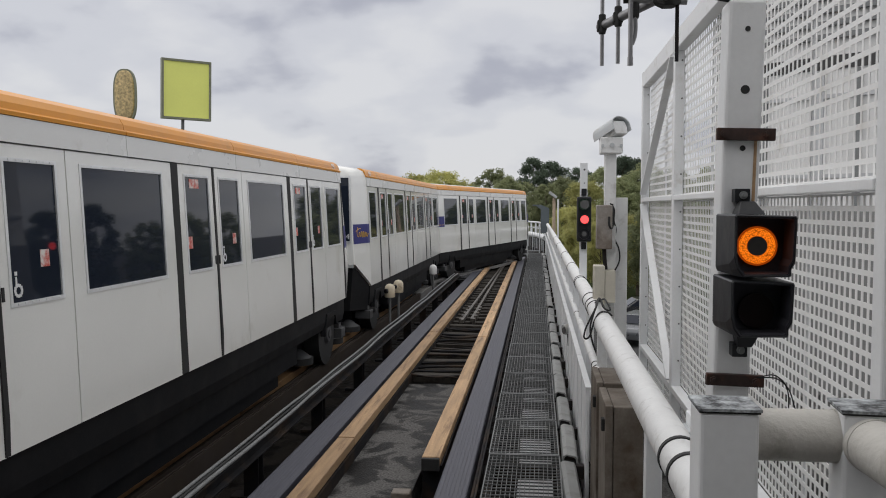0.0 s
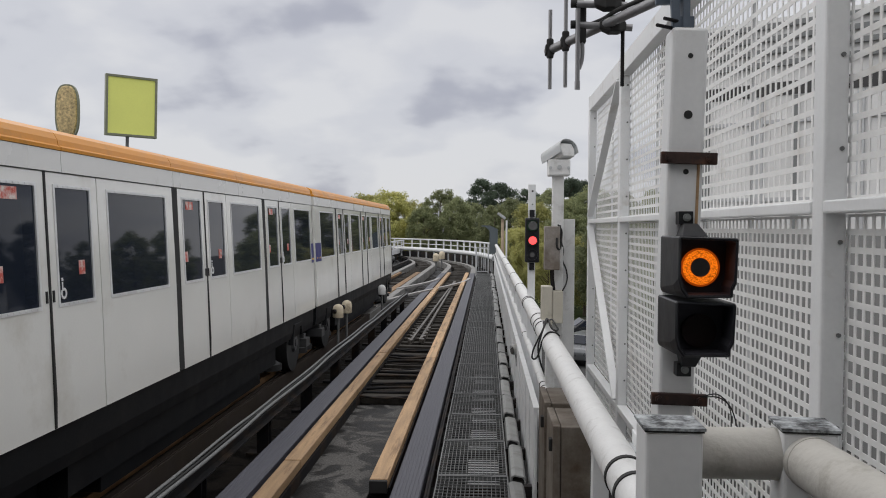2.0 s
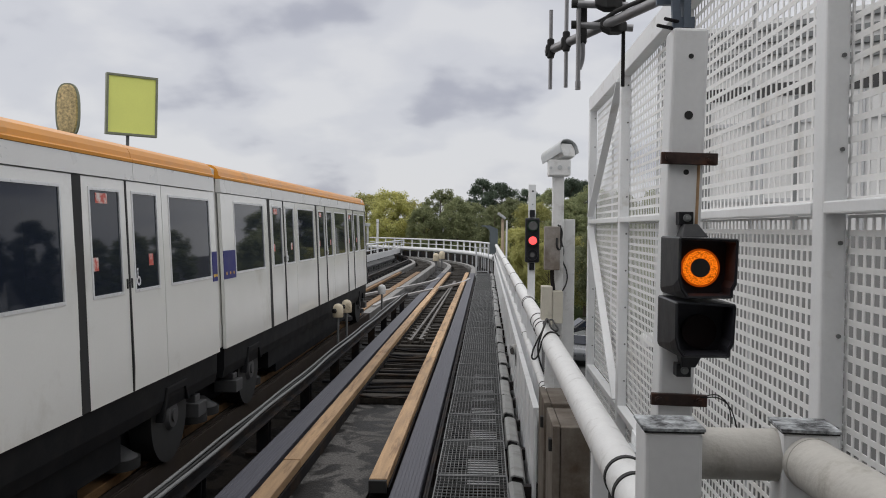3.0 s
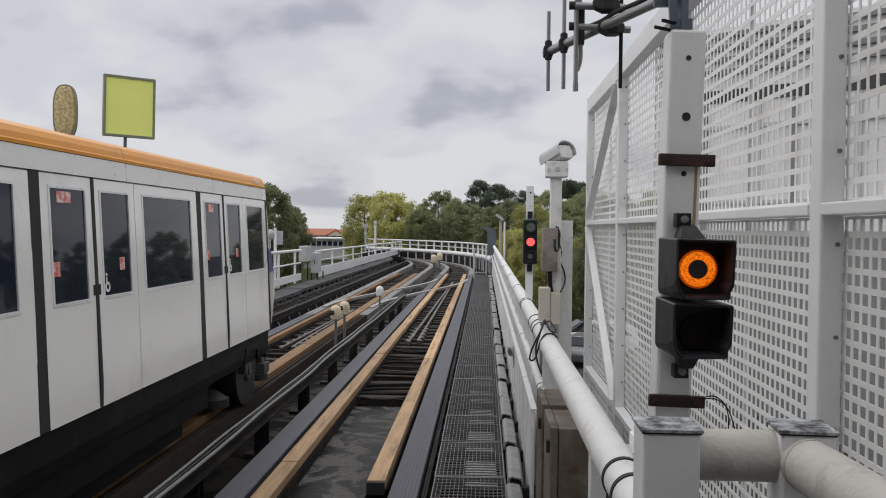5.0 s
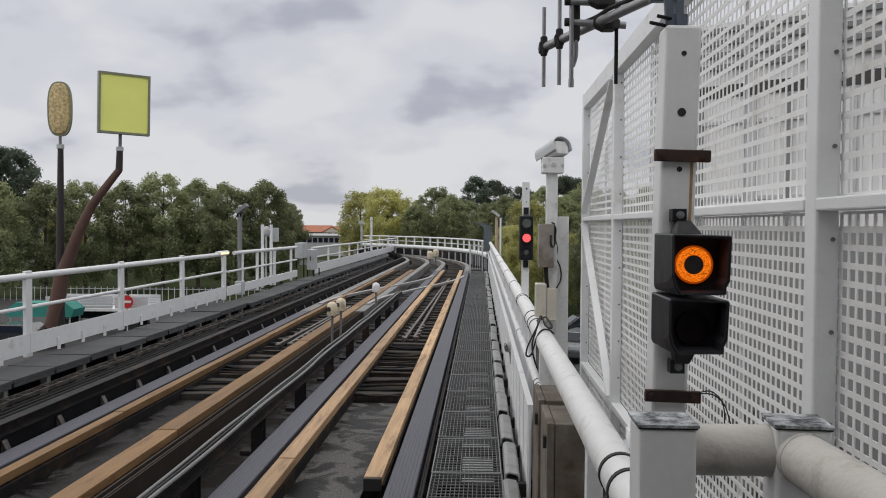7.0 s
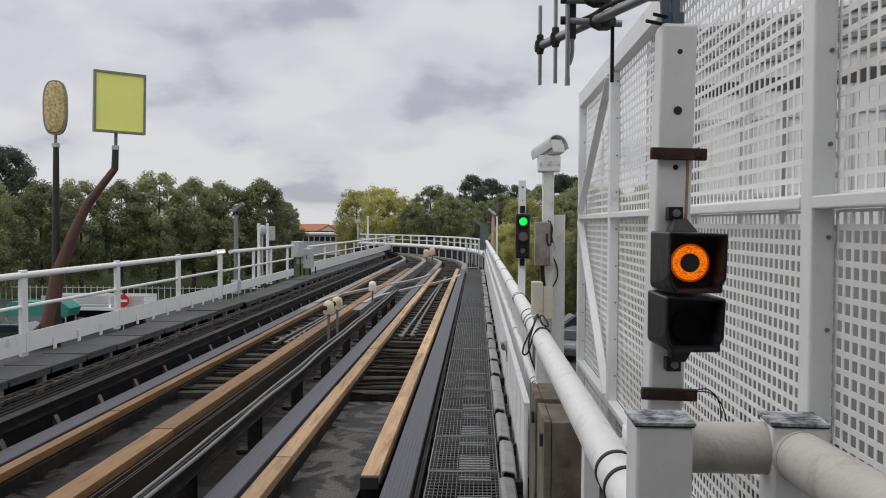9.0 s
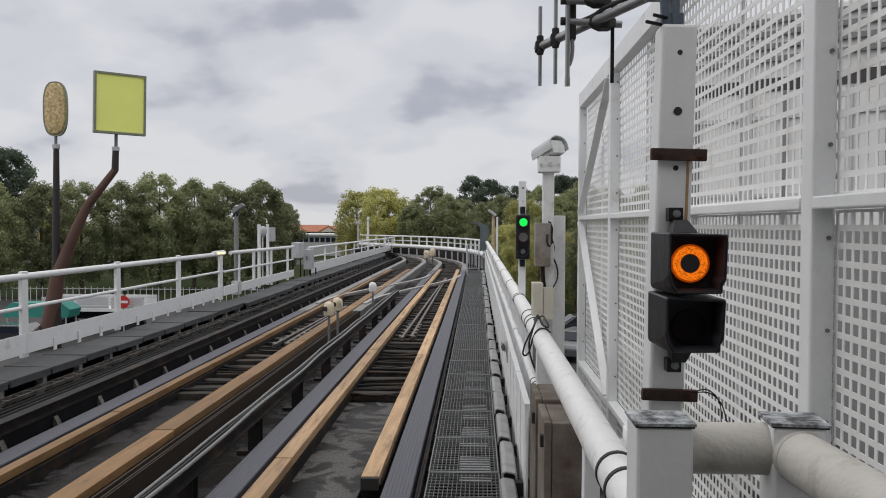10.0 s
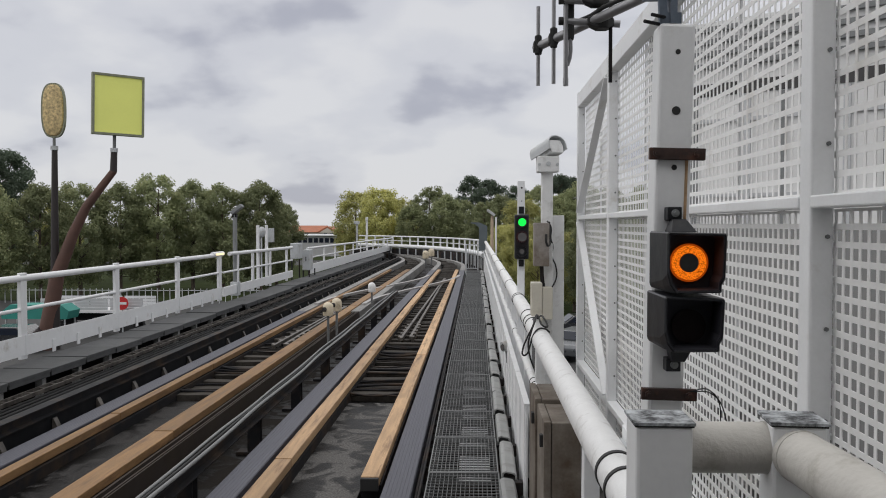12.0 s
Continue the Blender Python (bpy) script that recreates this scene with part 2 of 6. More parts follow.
def mottle_amber():
    """The lamp's ribbed lens breaks the glow into bright and dim grains."""
    nt = AMBER.node_tree
    n, l = nt.nodes.new, nt.links.new
    tc, vo, mr = n("ShaderNodeTexCoord"), n("ShaderNodeTexVoronoi"), n("ShaderNodeMapRange")
    vo.inputs["Scale"].default_value = 230
    mr.inputs["To Min"].default_value, mr.inputs["To Max"].default_value = 1.25, 0.1
    l(tc.outputs["Object"], vo.inputs["Vector"]); l(vo.outputs["Distance"], mr.inputs["Value"])
    l(mr.outputs[0], nt.nodes["Principled BSDF"].inputs["Emission Strength"])


mottle_amber()
REDGLOW = glow("red_lamp", (1.0, 0.06, 0.06), 2.2)
GREENGLOW = glow("green_lamp", (0.01, 0.85, 0.08), 1.1)
WARMTUBE = glow("warm_tube", (1.0, 0.8, 0.45), 1.2)
DARKLENS = mat("dark_lens", (0.02, 0.018, 0.018), 0.15, vary=0.2, bump=0)
REDLENS = mat("unlit_red_lens", (0.013, 0.0075, 0.008), 0.5, spec=0.1, vary=0.2, bump=0)
GREYLENS = mat("unlit_lens", (0.10, 0.10, 0.10), 0.2, vary=0.1, bump=0)


DARKGREY = mat("dull_dark_grey_paint", (0.20, 0.21, 0.21), 0.6, vary=0.12, bump=0.05)
RUSTY = mat("rusty_dark_steel", (0.045, 0.028, 0.024), 0.8, 0.2, vary=0.4, scale=20, bump=0.4, dirt=(0.12, 0.05, 0.03), dirt_amount=0.3)
RUSTSTREAK = mat("rust_streak", (0.42, 0.27, 0.15), 0.8, vary=0.3, scale=20, bump=0.1)
FLAKED = mat("flaked_grey_cap", (0.52, 0.55, 0.57), 0.6, vary=0.15, scale=38, bump=0.4, dirt=(0.02, 0.022, 0.025), dirt_amount=0.6)
GREYWHITE = mat("dull_white_metal", (0.52, 0.53, 0.54), 0.5, vary=0.1, scale=1, bump=0.05)
SIGNWHITE = mat("white_enamel", (0.8, 0.8, 0.8), 0.4, vary=0.03, bump=0)


ALUM = mat("dull_aluminium_tube", (0.30, 0.30, 0.31), 0.45, 0.6, vary=0.1, scale=10, bump=0.05)
BLUESTEEL = mat("blue_grey_steel", (0.13, 0.16, 0.20), 0.5, 0.4, vary=0.15, bump=0.05)
SLATE = mat("dark_slate_metal", (0.10, 0.12, 0.13), 0.5, 0.2, vary=0.15, scale=2, bump=0.05)
OLDWOOD = mat("weathered_wood", (0.42, 0.33, 0.24), 0.8, vary=0.25, scale=4, bump=0.3)
CONEGREY = mat("scuffed_grey_cone", (0.055, 0.056, 0.058), 0.6, 0.0, vary=0.2, bump=0.1)
OILY = mat("oily_steel", (0.14, 0.125, 0.11), 0.5, 0.3, vary=0.35, scale=6, bump=0.3, dirt=(0.04, 0.035, 0.03), dirt_amount=0.5)
STICKER = mat("red_notice", (0.60, 0.10, 0.07), 0.5, vary=0.1, bump=0, dirt=(0.8, 0.75, 0.7), dirt_amount=0.5, scale=25)
CARDARK = mat("dark_car_paint", (0.02, 0.022, 0.026), 0.25, vary=0.1, bump=0, coat=0.6)
CARSILVER = mat("grey_car_paint", (0.17, 0.18, 0.19), 0.3, 0.4, vary=0.05, bump=0, coat=0.6)


def glass_mat():
    m = bpy.data.materials.new("dark_tinted_glass")
    m.use_nodes = True
    b = m.node_tree.nodes["Principled BSDF"]
    b.inputs["Base Color"].default_value = (0.016, 0.021, 0.034, 1)
    b.inputs["Roughness"].default_value = 0.03
    b.inputs["IOR"].default_value = 1.36
    return m


GLASS = glass_mat()


# ---- small mesh tools ----
def box(bm, c, s, rot=None):
    """A box of size s centred at c."""
    m = Matrix.Translation(c) @ (rot.to_4x4() if rot else Matrix.Identity(4)) @ Matrix.Diagonal((*s, 1))
    return bmesh.ops.create_cube(bm, size=1, matrix=m)["verts"]


def box2(bm, a, b):
    return box(bm, [(p + q) / 2 for p, q in zip(a, b)], [abs(q - p) for p, q in zip(a, b)])


def rod(bm, a, b, r, r2=None, seg=12):
    a, b = Vector(a), Vector(b)
    d = b - a
    m = Matrix.Translation((a + b) / 2) @ d.to_track_quat("Z", "Y").to_matrix().to_4x4()
    return bmesh.ops.create_cone(bm, cap_ends=True, segments=seg, radius1=r, radius2=r if r2 is None else r2, depth=d.length, matrix=m)["verts"]


def ball(bm, c, r, u=14, v=9, scale=(1, 1, 1)):
    return bmesh.ops.create_uvsphere(bm, u_segments=u, v_segments=v, radius=r, matrix=Matrix.Translation(c) @ Matrix.Diagonal((*scale, 1)))["verts"]


def prism(bm, pts, y0, y1, axis="y"):
    """A closed outline extruded along an axis. pts are (x, z) for y, (x, y) for z, (y, z) for x."""
    def at(p, t):
        return {"y": (p[0], t, p[1]), "z": (p[0], p[1], t), "x": (t, p[0], p[1])}[axis]
    lo = [bm.verts.new(at(p, y0)) for p in pts]
    hi = [bm.verts.new(at(p, y1)) for p in pts]
    n = len(pts)
    fs = [bm.faces.new(lo), bm.faces.new(hi[::-1])]
    fs += [bm.faces.new((lo[i], hi[i], hi[(i + 1) % n], lo[(i + 1) % n])) for i in range(n)]
    bmesh.ops.recalc_face_normals(bm, faces=fs)
    return fs


def finish(bm, name, material, smooth=False, bevel=0.0):
    if bevel:
        bmesh.ops.bevel(bm, geom=[e for e in bm.edges if e.is_manifold and e.calc_face_angle(0) > 0.6], offset=bevel, segments=2, affect="EDGES", profile=0.5)
    me = bpy.data.meshes.new(name)
    bm.to_mesh(me)
    bm.free()
    me.materials.append(material)
    if smooth:
        me.shade_smooth()
        me.set_sharp_from_angle(angle=radians(38))
    return me


def part(name, bm, material, parent, label="", smooth=False, bevel=0.0, kind=""):
    ob = new(name, finish(bm, name, material, smooth, bevel))
    ob.parent = parent
    return tagged(ob, label, kind=kind)


def solo(name, bm, material, label, category, group="", kind="", smooth=False, bevel=0.0):
    return tagged(new(name, finish(bm, name, material, smooth, bevel)), label, category, group, kind)


def thing(name, label, category, group="", kind="", m=None):
    ob = new(name)
    if m:
        ob.matrix_basis = m
    return tagged(ob, label, category, group, kind)


B = bmesh.new

# ---- the line of the viaduct: straight, then a bend to the left ----
BEND, RAD = 50.0, 42.0


def bend_at(o):
    """Where the bend begins for a line o metres to the right: later for the inner lines."""
    return BEND + 1.5 * max(0.0, -0.63 - o)


def line(s, o, z=0.0):
    """A point s metres along the line and o metres to its right."""
    b = bend_at(o)
    if s <= b:
        return Vector((o, s, z))
    a = (s - b) / RAD
    return Vector((-RAD + (RAD + o) * math.cos(a), b + (RAD + o) * math.sin(a), z))


def heading(s, o=0.0):
    return max(0.0, (s - bend_at(o)) / RAD)


def stations(s0, s1):
    """Steps along the line: long on the straight, short in the bend."""
    out = {s0, s1}
    s = max(s0, BEND)
    while s < s1:
        out.add(s)
        s += 1.2
    return sorted(out)


def sweep(bm, pts, s0, s1, off=0.0):
    """A closed outline of (offset, z) carried along the line."""
    st = stations(s0, s1)
    rings = [[bm.verts.new(line(s, p[0] + off, p[1])) for p in pts] for s in st]
    n = len(pts)
    fs = [bm.faces.new(rings[0]), bm.faces.new(rings[-1][::-1])]
    for a, b in zip(rings, rings[1:]):
        fs += [bm.faces.new((a[i], b[i], b[(i + 1) % n], a[(i + 1) % n])) for i in range(n)]
    bmesh.ops.recalc_face_normals(bm, faces=fs)


def rect(o0, o1, z0, z1):
    return [(o0, z0), (o1, z0), (o1, z1), (o0, z1)]


def circle(o, z, r, n=16):
    return [(o + r * math.cos(2 * math.pi * i / n), z + r * math.sin(2 * math.pi * i / n)) for i in range(n)]


RIGHT, LEFT = -1.58, -4.28
END = 82.0
GROUND = -4.4

# ---- ground and viaduct ----
def make_ground():
    bm = B()
    bmesh.ops.create_grid(bm, x_segments=8, y_segments=8, size=2500, matrix=Matrix.Translation((0, 600, GROUND)))
    solo("ground", bm, ASPHALT, "grey asphalt ground below the viaduct", "ground", kind="structure")
    bm = B()
    for x0, x1, y0, y1 in ((-190, -15, 74, 140), (-190, 60, 160, 420), (4, 17, 52, 140)):
        box2(bm, (x0, y0, GROUND - 0.2), (x1, y1, GROUND + 0.03))
    solo("lawn", bm, GRASS, "green grass strips under the trees", "grass", kind="structure")
    bm = B()
    box2(bm, (17.5, -20, GROUND - 0.2), (150, 158, GROUND + 0.03))
    box2(bm, (8, -20, GROUND - 0.2), (17.496, 48, GROUND + 0.03))
    solo("car_park", bm, PALEYARD, "pale concrete car park below the station", "car park", kind="structure")


def make_viaduct():
    bm = B()
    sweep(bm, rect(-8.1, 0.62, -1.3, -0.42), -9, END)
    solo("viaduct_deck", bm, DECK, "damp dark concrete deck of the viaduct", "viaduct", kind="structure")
    bm = B()
    sweep(bm, [(-6.6, -1.3), (-1.0, -1.3), (-2.2, -2.6), (-5.4, -2.6)], -9, END)
    solo("viaduct_girder", bm, GREYPAINT, "grey concrete girder under the deck", "girder", kind="structure")
    bm = B()
    for s in (6, 30, 54, 78):
        p = line(s, -3.8)
        rod(bm, (p.x, p.y, GROUND), (p.x, p.y, -2.6), 0.9, seg=20)
    solo("viaduct_piers", bm, GREYPAINT, "round concrete piers under the viaduct", "pier", kind="structure")
    # side platform of the station, on which the mesh wall stands
    bm = B()
    box2(bm, (0.78, -9, 0.16), (3.6, 9.7, 0.40))
    box2(bm, (0.78, -9, -1.3), (0.95, 9.7, 0.16))
    solo("platform_slab", bm, SLABM, "concrete edge slab under the mesh wall", "platform", kind="structure")
    bm = B()
    box2(bm, (-0.45, -9, 0.40), (1.10, 1.2, 0.95))
    solo("platform", bm, SLABM, "grey concrete station platform end", "platform", kind="structure")


def make_tracks():
    for c, name in ((RIGHT, "right"), (LEFT, "left")):
        track = thing("guideway_track", "rubber-tyred metro track with steel running strips and ochre boards", "track", "two metro tracks", "structure")
        for side in (-1, 1):
            bm = B()
            o = {("right", -1): -2.36, ("right", 1): -0.745, ("left", -1): -5.09, ("left", 1): -3.51}[name, side]
            rusty = name == "left" and side == 1
            if rusty:
                # a low brown plate with raised ribs along its inner edge
                sweep(bm, [(o - 0.14, -0.42), (o + 0.11, -0.42), (o + 0.11, 0), (o + 0.095, 0), (o + 0.095, -0.05), (o + 0.05, -0.05), (o + 0.05, -0.02), (o + 0.03, -0.02), (o + 0.03, -0.07), (o - 0.02, -0.07), (o - 0.02, -0.015), (o - 0.045, -0.015), (o - 0.045, -0.07), (o - 0.14, -0.07)], -9, 24)
            else:
                ribs = []
                for k in range(7):
                    u = o + 0.13 - 0.26 * k / 7
                    ribs += [(u, 0), (u - 0.026, 0), (u - 0.0285, -0.0025), (u - 0.0345, -0.0025)]
                sweep(bm, [(o - 0.14, -0.42), (o + 0.14, -0.42), (o + 0.14, -0.01)] + ribs + [(o - 0.14, -0.01)], -9, 24 if name == "left" else 46)
            part("running_strip", bm, RUSTSTRIP if rusty else RUNSTEEL, track, "rust-brown running strip" if rusty else "polished grey steel running strip")
            # far lengths get a paler colour, with their grazing sheen painted in
            bm = B()
            sweep(bm, [(o - 0.14, -0.42), (o + 0.14, -0.42), (o + 0.14, -0.01), (o + 0.13, 0), (o - 0.13, 0), (o - 0.14, -0.01)], 24 if name == "left" else 46, END)
            part("running_strip", bm, PALESTRIP, track, "pale concrete running strip with grazing sheen painted in")
            # boards in lengths of about 2.6 m on the inner bearers
            s = {("right", 1): 8.07, ("right", -1): -6.92, ("left", -1): -4.9, ("left", 1): -5.8}[name, side]
            k = 0
            while s < 46:
                ln = (3.9, 3.75, 4.0, 3.95)[(k + (side == 1)) % 4]
                k += 1
                bm = B()
                o2, hw = {("right", -1): (-2.04, 0.090), ("right", 1): (-1.04, 0.090), ("left", -1): (-4.745, 0.068), ("left", 1): (-3.755, 0.125)}[name, side]
                box2(bm, (o2 - hw, s + 0.006, -0.06), (o2 + hw, min(s + ln, 46) - 0.006, 0.035 + 0.006 * (k % 2)))
                part("guide_board", bm, TIMBER if name == "right" else TIMBERBROWN, track, bevel=0.008)
                s += ln
            bm = B()
            sweep(bm, rect(o2 - 0.10, o2 + 0.10, -0.42, -0.075), -9 if not (side == 1 and name == "right") else 8.17, 48)
            part("bearer", bm, DARKSTEEL, track, "grimy steel bearer")
        # sleepers
        s = 12.95 if name == "right" else 12.8
        bmr = B()
        box(bmr, (0, 0, 0), (0.84, 0.24, 0.12))
        me = finish(bmr, "sleeper", SLEEPERM, bevel=0.01)
        while s < 80:
            p = line(s, c, -0.20)
            ob = new("sleeper", me)
            ob.parent = track
            ob.matrix_basis = Matrix.Translation(p) @ pose(0, 0, random.uniform(-0.02, 0.02), 0, random.uniform(-1.5, 1.5), math.degrees(heading(s, c)) + random.uniform(-1, 1))
            s += 0.62
        bm = B()
        sweep(bm, rect(c - 0.40, c + 0.40, -0.42, -0.20), -9, 12.55)
        part("screed_bed", bm, SLABM if name == "right" else OILSCREED, track, "damp grey screed between the boards")


def make_guide_bars():
    for o, z1, s1 in ((-5.5, 0.22, END), (-2.79, 0.20, 29.5)):
        bar = thing("guide_bar", "black steel guide bar on brackets beside the track", "guide bar", "guide bars", "structure")
        bm = B()
        sweep(bm, [(o - 0.07, z1 - 0.15), (o + 0.07, z1 - 0.15), (o + 0.07, z1 - 0.135), (o + 0.012, z1 - 0.12), (o + 0.012, z1 - 0.03), (o + 0.07, z1 - 0.015), (o + 0.07, z1), (o - 0.07, z1), (o - 0.07, z1 - 0.015), (o - 0.012, z1 - 0.03), (o - 0.012, z1 - 0.12), (o - 0.07, z1 - 0.135)], -9, s1)
        part("beam", bm, DARKSTEEL, bar)
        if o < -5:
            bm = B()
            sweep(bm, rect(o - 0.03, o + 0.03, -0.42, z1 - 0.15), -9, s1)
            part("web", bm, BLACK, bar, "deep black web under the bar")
        s = 3.0
        while s < min(s1, 80):
            bm = B()
            p, q = line(s, o - 0.09, -0.42), line(s, o, z1 - 0.15)
            for dy in (-0.07, 0.07):
                box(bm, (p + q) / 2 + Vector((0, dy, 0)), (0.15, 0.02, z1 - 0.15 + 0.42), Matrix.Rotation(heading(s, o), 3, "Z"))
            box(bm, p + Vector((0, 0, 0.02)), (0.34, 0.2, 0.04), Matrix.Rotation(heading(s), 3, "Z"))
            part("bracket", bm, DARKSTEEL, bar)
            if o < -5 and s < BEND - 1:
                for ds in (0.0, 1.25):
                    bm = B()
                    prism(bm, [(o + 0.034, -0.40), (o + 0.24, -0.40), (o + 0.24, -0.37), (o + 0.05, 0.02), (o + 0.034, 0.02)], s + ds - 0.05, s + ds + 0.05)
                    part("gusset", bm, OILY, bar, "grimy steel gusset")
            s += 2.5
    # cables that lie along the middle bar and wander a little
    rnd = random.Random(21)
    for o, z, r, m in ((-2.735, 0.224, 0.020, CABLEGREY), (-2.785, 0.216, 0.014, RUBBER), (-2.845, 0.222, 0.017, CABLEGREY)):
        cu = bpy.data.curves.new("cable", "CURVE")
        cu.dimensions, cu.bevel_depth, cu.bevel_resolution = "3D", r, 2
        sp = cu.splines.new("BEZIER")
        sp.bezier_points.add(25)
        for k, p in enumerate(sp.bezier_points):
            p.co = (o + rnd.uniform(-0.016, 0.016), -4 + k * 1.3, z + rnd.uniform(-0.004, 0.006))
            p.handle_left_type = p.handle_right_type = "AUTO"
        cu.materials.append(m)
        tagged(new("cable", cu), "cable laid along the guide bar", "cable", "track cables")
    for o, z in ((-6.32, -0.14), (-6.40, -0.138), (-6.50, -0.137), (-6.62, -0.138), (-6.72, -0.136)):
        bm = B()
        sweep(bm, circle(o, z, 0.022, 8), -9, 74)
        solo("cable", bm, RUBBER, "black cable on the brackets under the walkway", "cable", "track cables", smooth=True)


def make_switch():
    """The crossover: two curved strips from the left track to the right one, and the rods between the rails."""
    sw = thing("crossover", "grey steel crossover strips joining the two tracks", "crossover", kind="structure")
    for off in (-0.75, 0.75):
        bm = B()
        rings = []
        for i in range(25):
            t = i / 24
            s = 26 + 15 * t
            o = LEFT + (RIGHT - LEFT) * (3 * t * t - 2 * t ** 3) + off
            rings.append([bm.verts.new(line(s, o + dx, z)) for dx, z in ((-0.07, -0.05), (0.07, -0.05), (0.07, 0.04), (-0.07, 0.04))])
        bm.faces.new(rings[0]), bm.faces.new(rings[-1][::-1])
        for a, b in zip(rings, rings[1:]):
            for j in range(4):
                bm.faces.new((a[j], b[j], b[(j + 1) % 4], a[(j + 1) % 4]))
        bmesh.ops.recalc_face_normals(bm, faces=bm.faces[:])
        part("switch_strip", bm, SWITCHSTEEL, sw)


# ---- right side: walkway, parapet, pipe ----
def make_right_walkway():
    w = thing("grating_walkway", "galvanised steel grating walkway beside the track", "walkway", kind="structure")
    bm = B()
    W, L = 0.72, 1.37
    for x in (-W / 2, W / 2 - 0.012):
        box2(bm, (x, 0, -0.04), (x + 0.012, L, 0.004))
    for y in (0, L - 0.02):
        box2(bm, (-W / 2, y, -0.04), (W / 2, y + 0.02, 0.006))
    for i in range(1, 17):
        x = -W / 2 + W * i / 17
        box2(bm, (x - 0.0022, 0, -0.03), (x + 0.0022, L, 0))
    for i in range(1, 15):
        y = L * i / 15
        box2(bm, (-W / 2, y - 0.004, -0.012), (W / 2, y + 0.004, 0.001))
    me = finish(bm, "grating_panel", GALV)
    k = 0
    while k < 32:
        ob = new("grating_panel", me)
        ob.parent = w
        s = 1.47 + k * 1.39
        ob.matrix_basis = pose(-0.125, s, -0.01 + random.uniform(-0.004, 0.004), random.uniform(-0.25, 0.25), random.uniform(-0.5, 0.5), random.uniform(-0.3, 0.3))
        k += 1
    bm = B()
    for x in (-0.47, 0.2):
        box2(bm, (x, -1, -0.12), (x + 0.05, 47, -0.055))
    for i in range(33):
        box2(bm, (-0.48, 1.43 + i * 1.39, -0.42), (0.28, 1.49 + i * 1.39, -0.12))
    part("bearer", bm, DARKSTEEL, w)
    bm = B()
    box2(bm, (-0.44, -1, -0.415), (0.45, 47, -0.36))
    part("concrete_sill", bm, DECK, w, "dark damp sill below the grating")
    # pale slabs added as the bright reflections seen through each grating panel
    bm = B()
    box(bm, (0, 0, 0), (0.34, 0.98, 0.05))
    slab = finish(bm, "reflection_slab", REFLECTSLAB, bevel=0.012)
    for k in range(32):
        ob = new("reflection_slab", slab)
        ob.parent = w
        ob.matrix_basis = pose(-0.02 + random.uniform(-0.02, 0.02), 2.05 + k * 1.39, -0.17, 0, random.uniform(-2, 2), random.uniform(-1.5, 1.5))
    # thin conduits along the track side of the grating
    for x, z, r in ((-0.535, -0.03, 0.012), (-0.565, -0.06, 0.016)):
        bm = B()
        rod(bm, (x, -1, z), (x, 47, z), r, seg=8)
        part("conduit", bm, DARKSTEEL, w, smooth=True)
    # cover plates on the bracket arms beside the grating
    bm = B()
    prism(bm, [(0.25, -0.04), (0.262, 0.035), (0.30, 0.052), (0.39, 0.034), (0.41, 0.0), (0.415, -0.09), (0.40, -0.09), (0.392, -0.005), (0.375, 0.018), (0.30, 0.034), (0.278, 0.02), (0.268, -0.04)], 0, 1.19)
    cov = finish(bm, "edge_cover", COVERGREY, bevel=0.004)
    bm = B()
    box2(bm, (0.24, 0, -0.16), (0.47, 0.09, -0.03))
    arm = finish(bm, "bracket_arm", DARKSTEEL)
    for k in range(31):
        ob = new("edge_cover", cov)
        ob.parent = w
        ob.matrix_basis = pose(random.uniform(-0.012, 0.012), 2.72 + k * 1.39, random.uniform(-0.015, 0.01), 0, random.uniform(-3, 3), random.uniform(-1, 1))
        ob = new("bracket_arm", arm)
        ob.parent = w
        ob.matrix_basis = pose(0, 2.60 + k * 1.39, 0)


PIPE_O, PIPE_Z = 0.60, 1.47


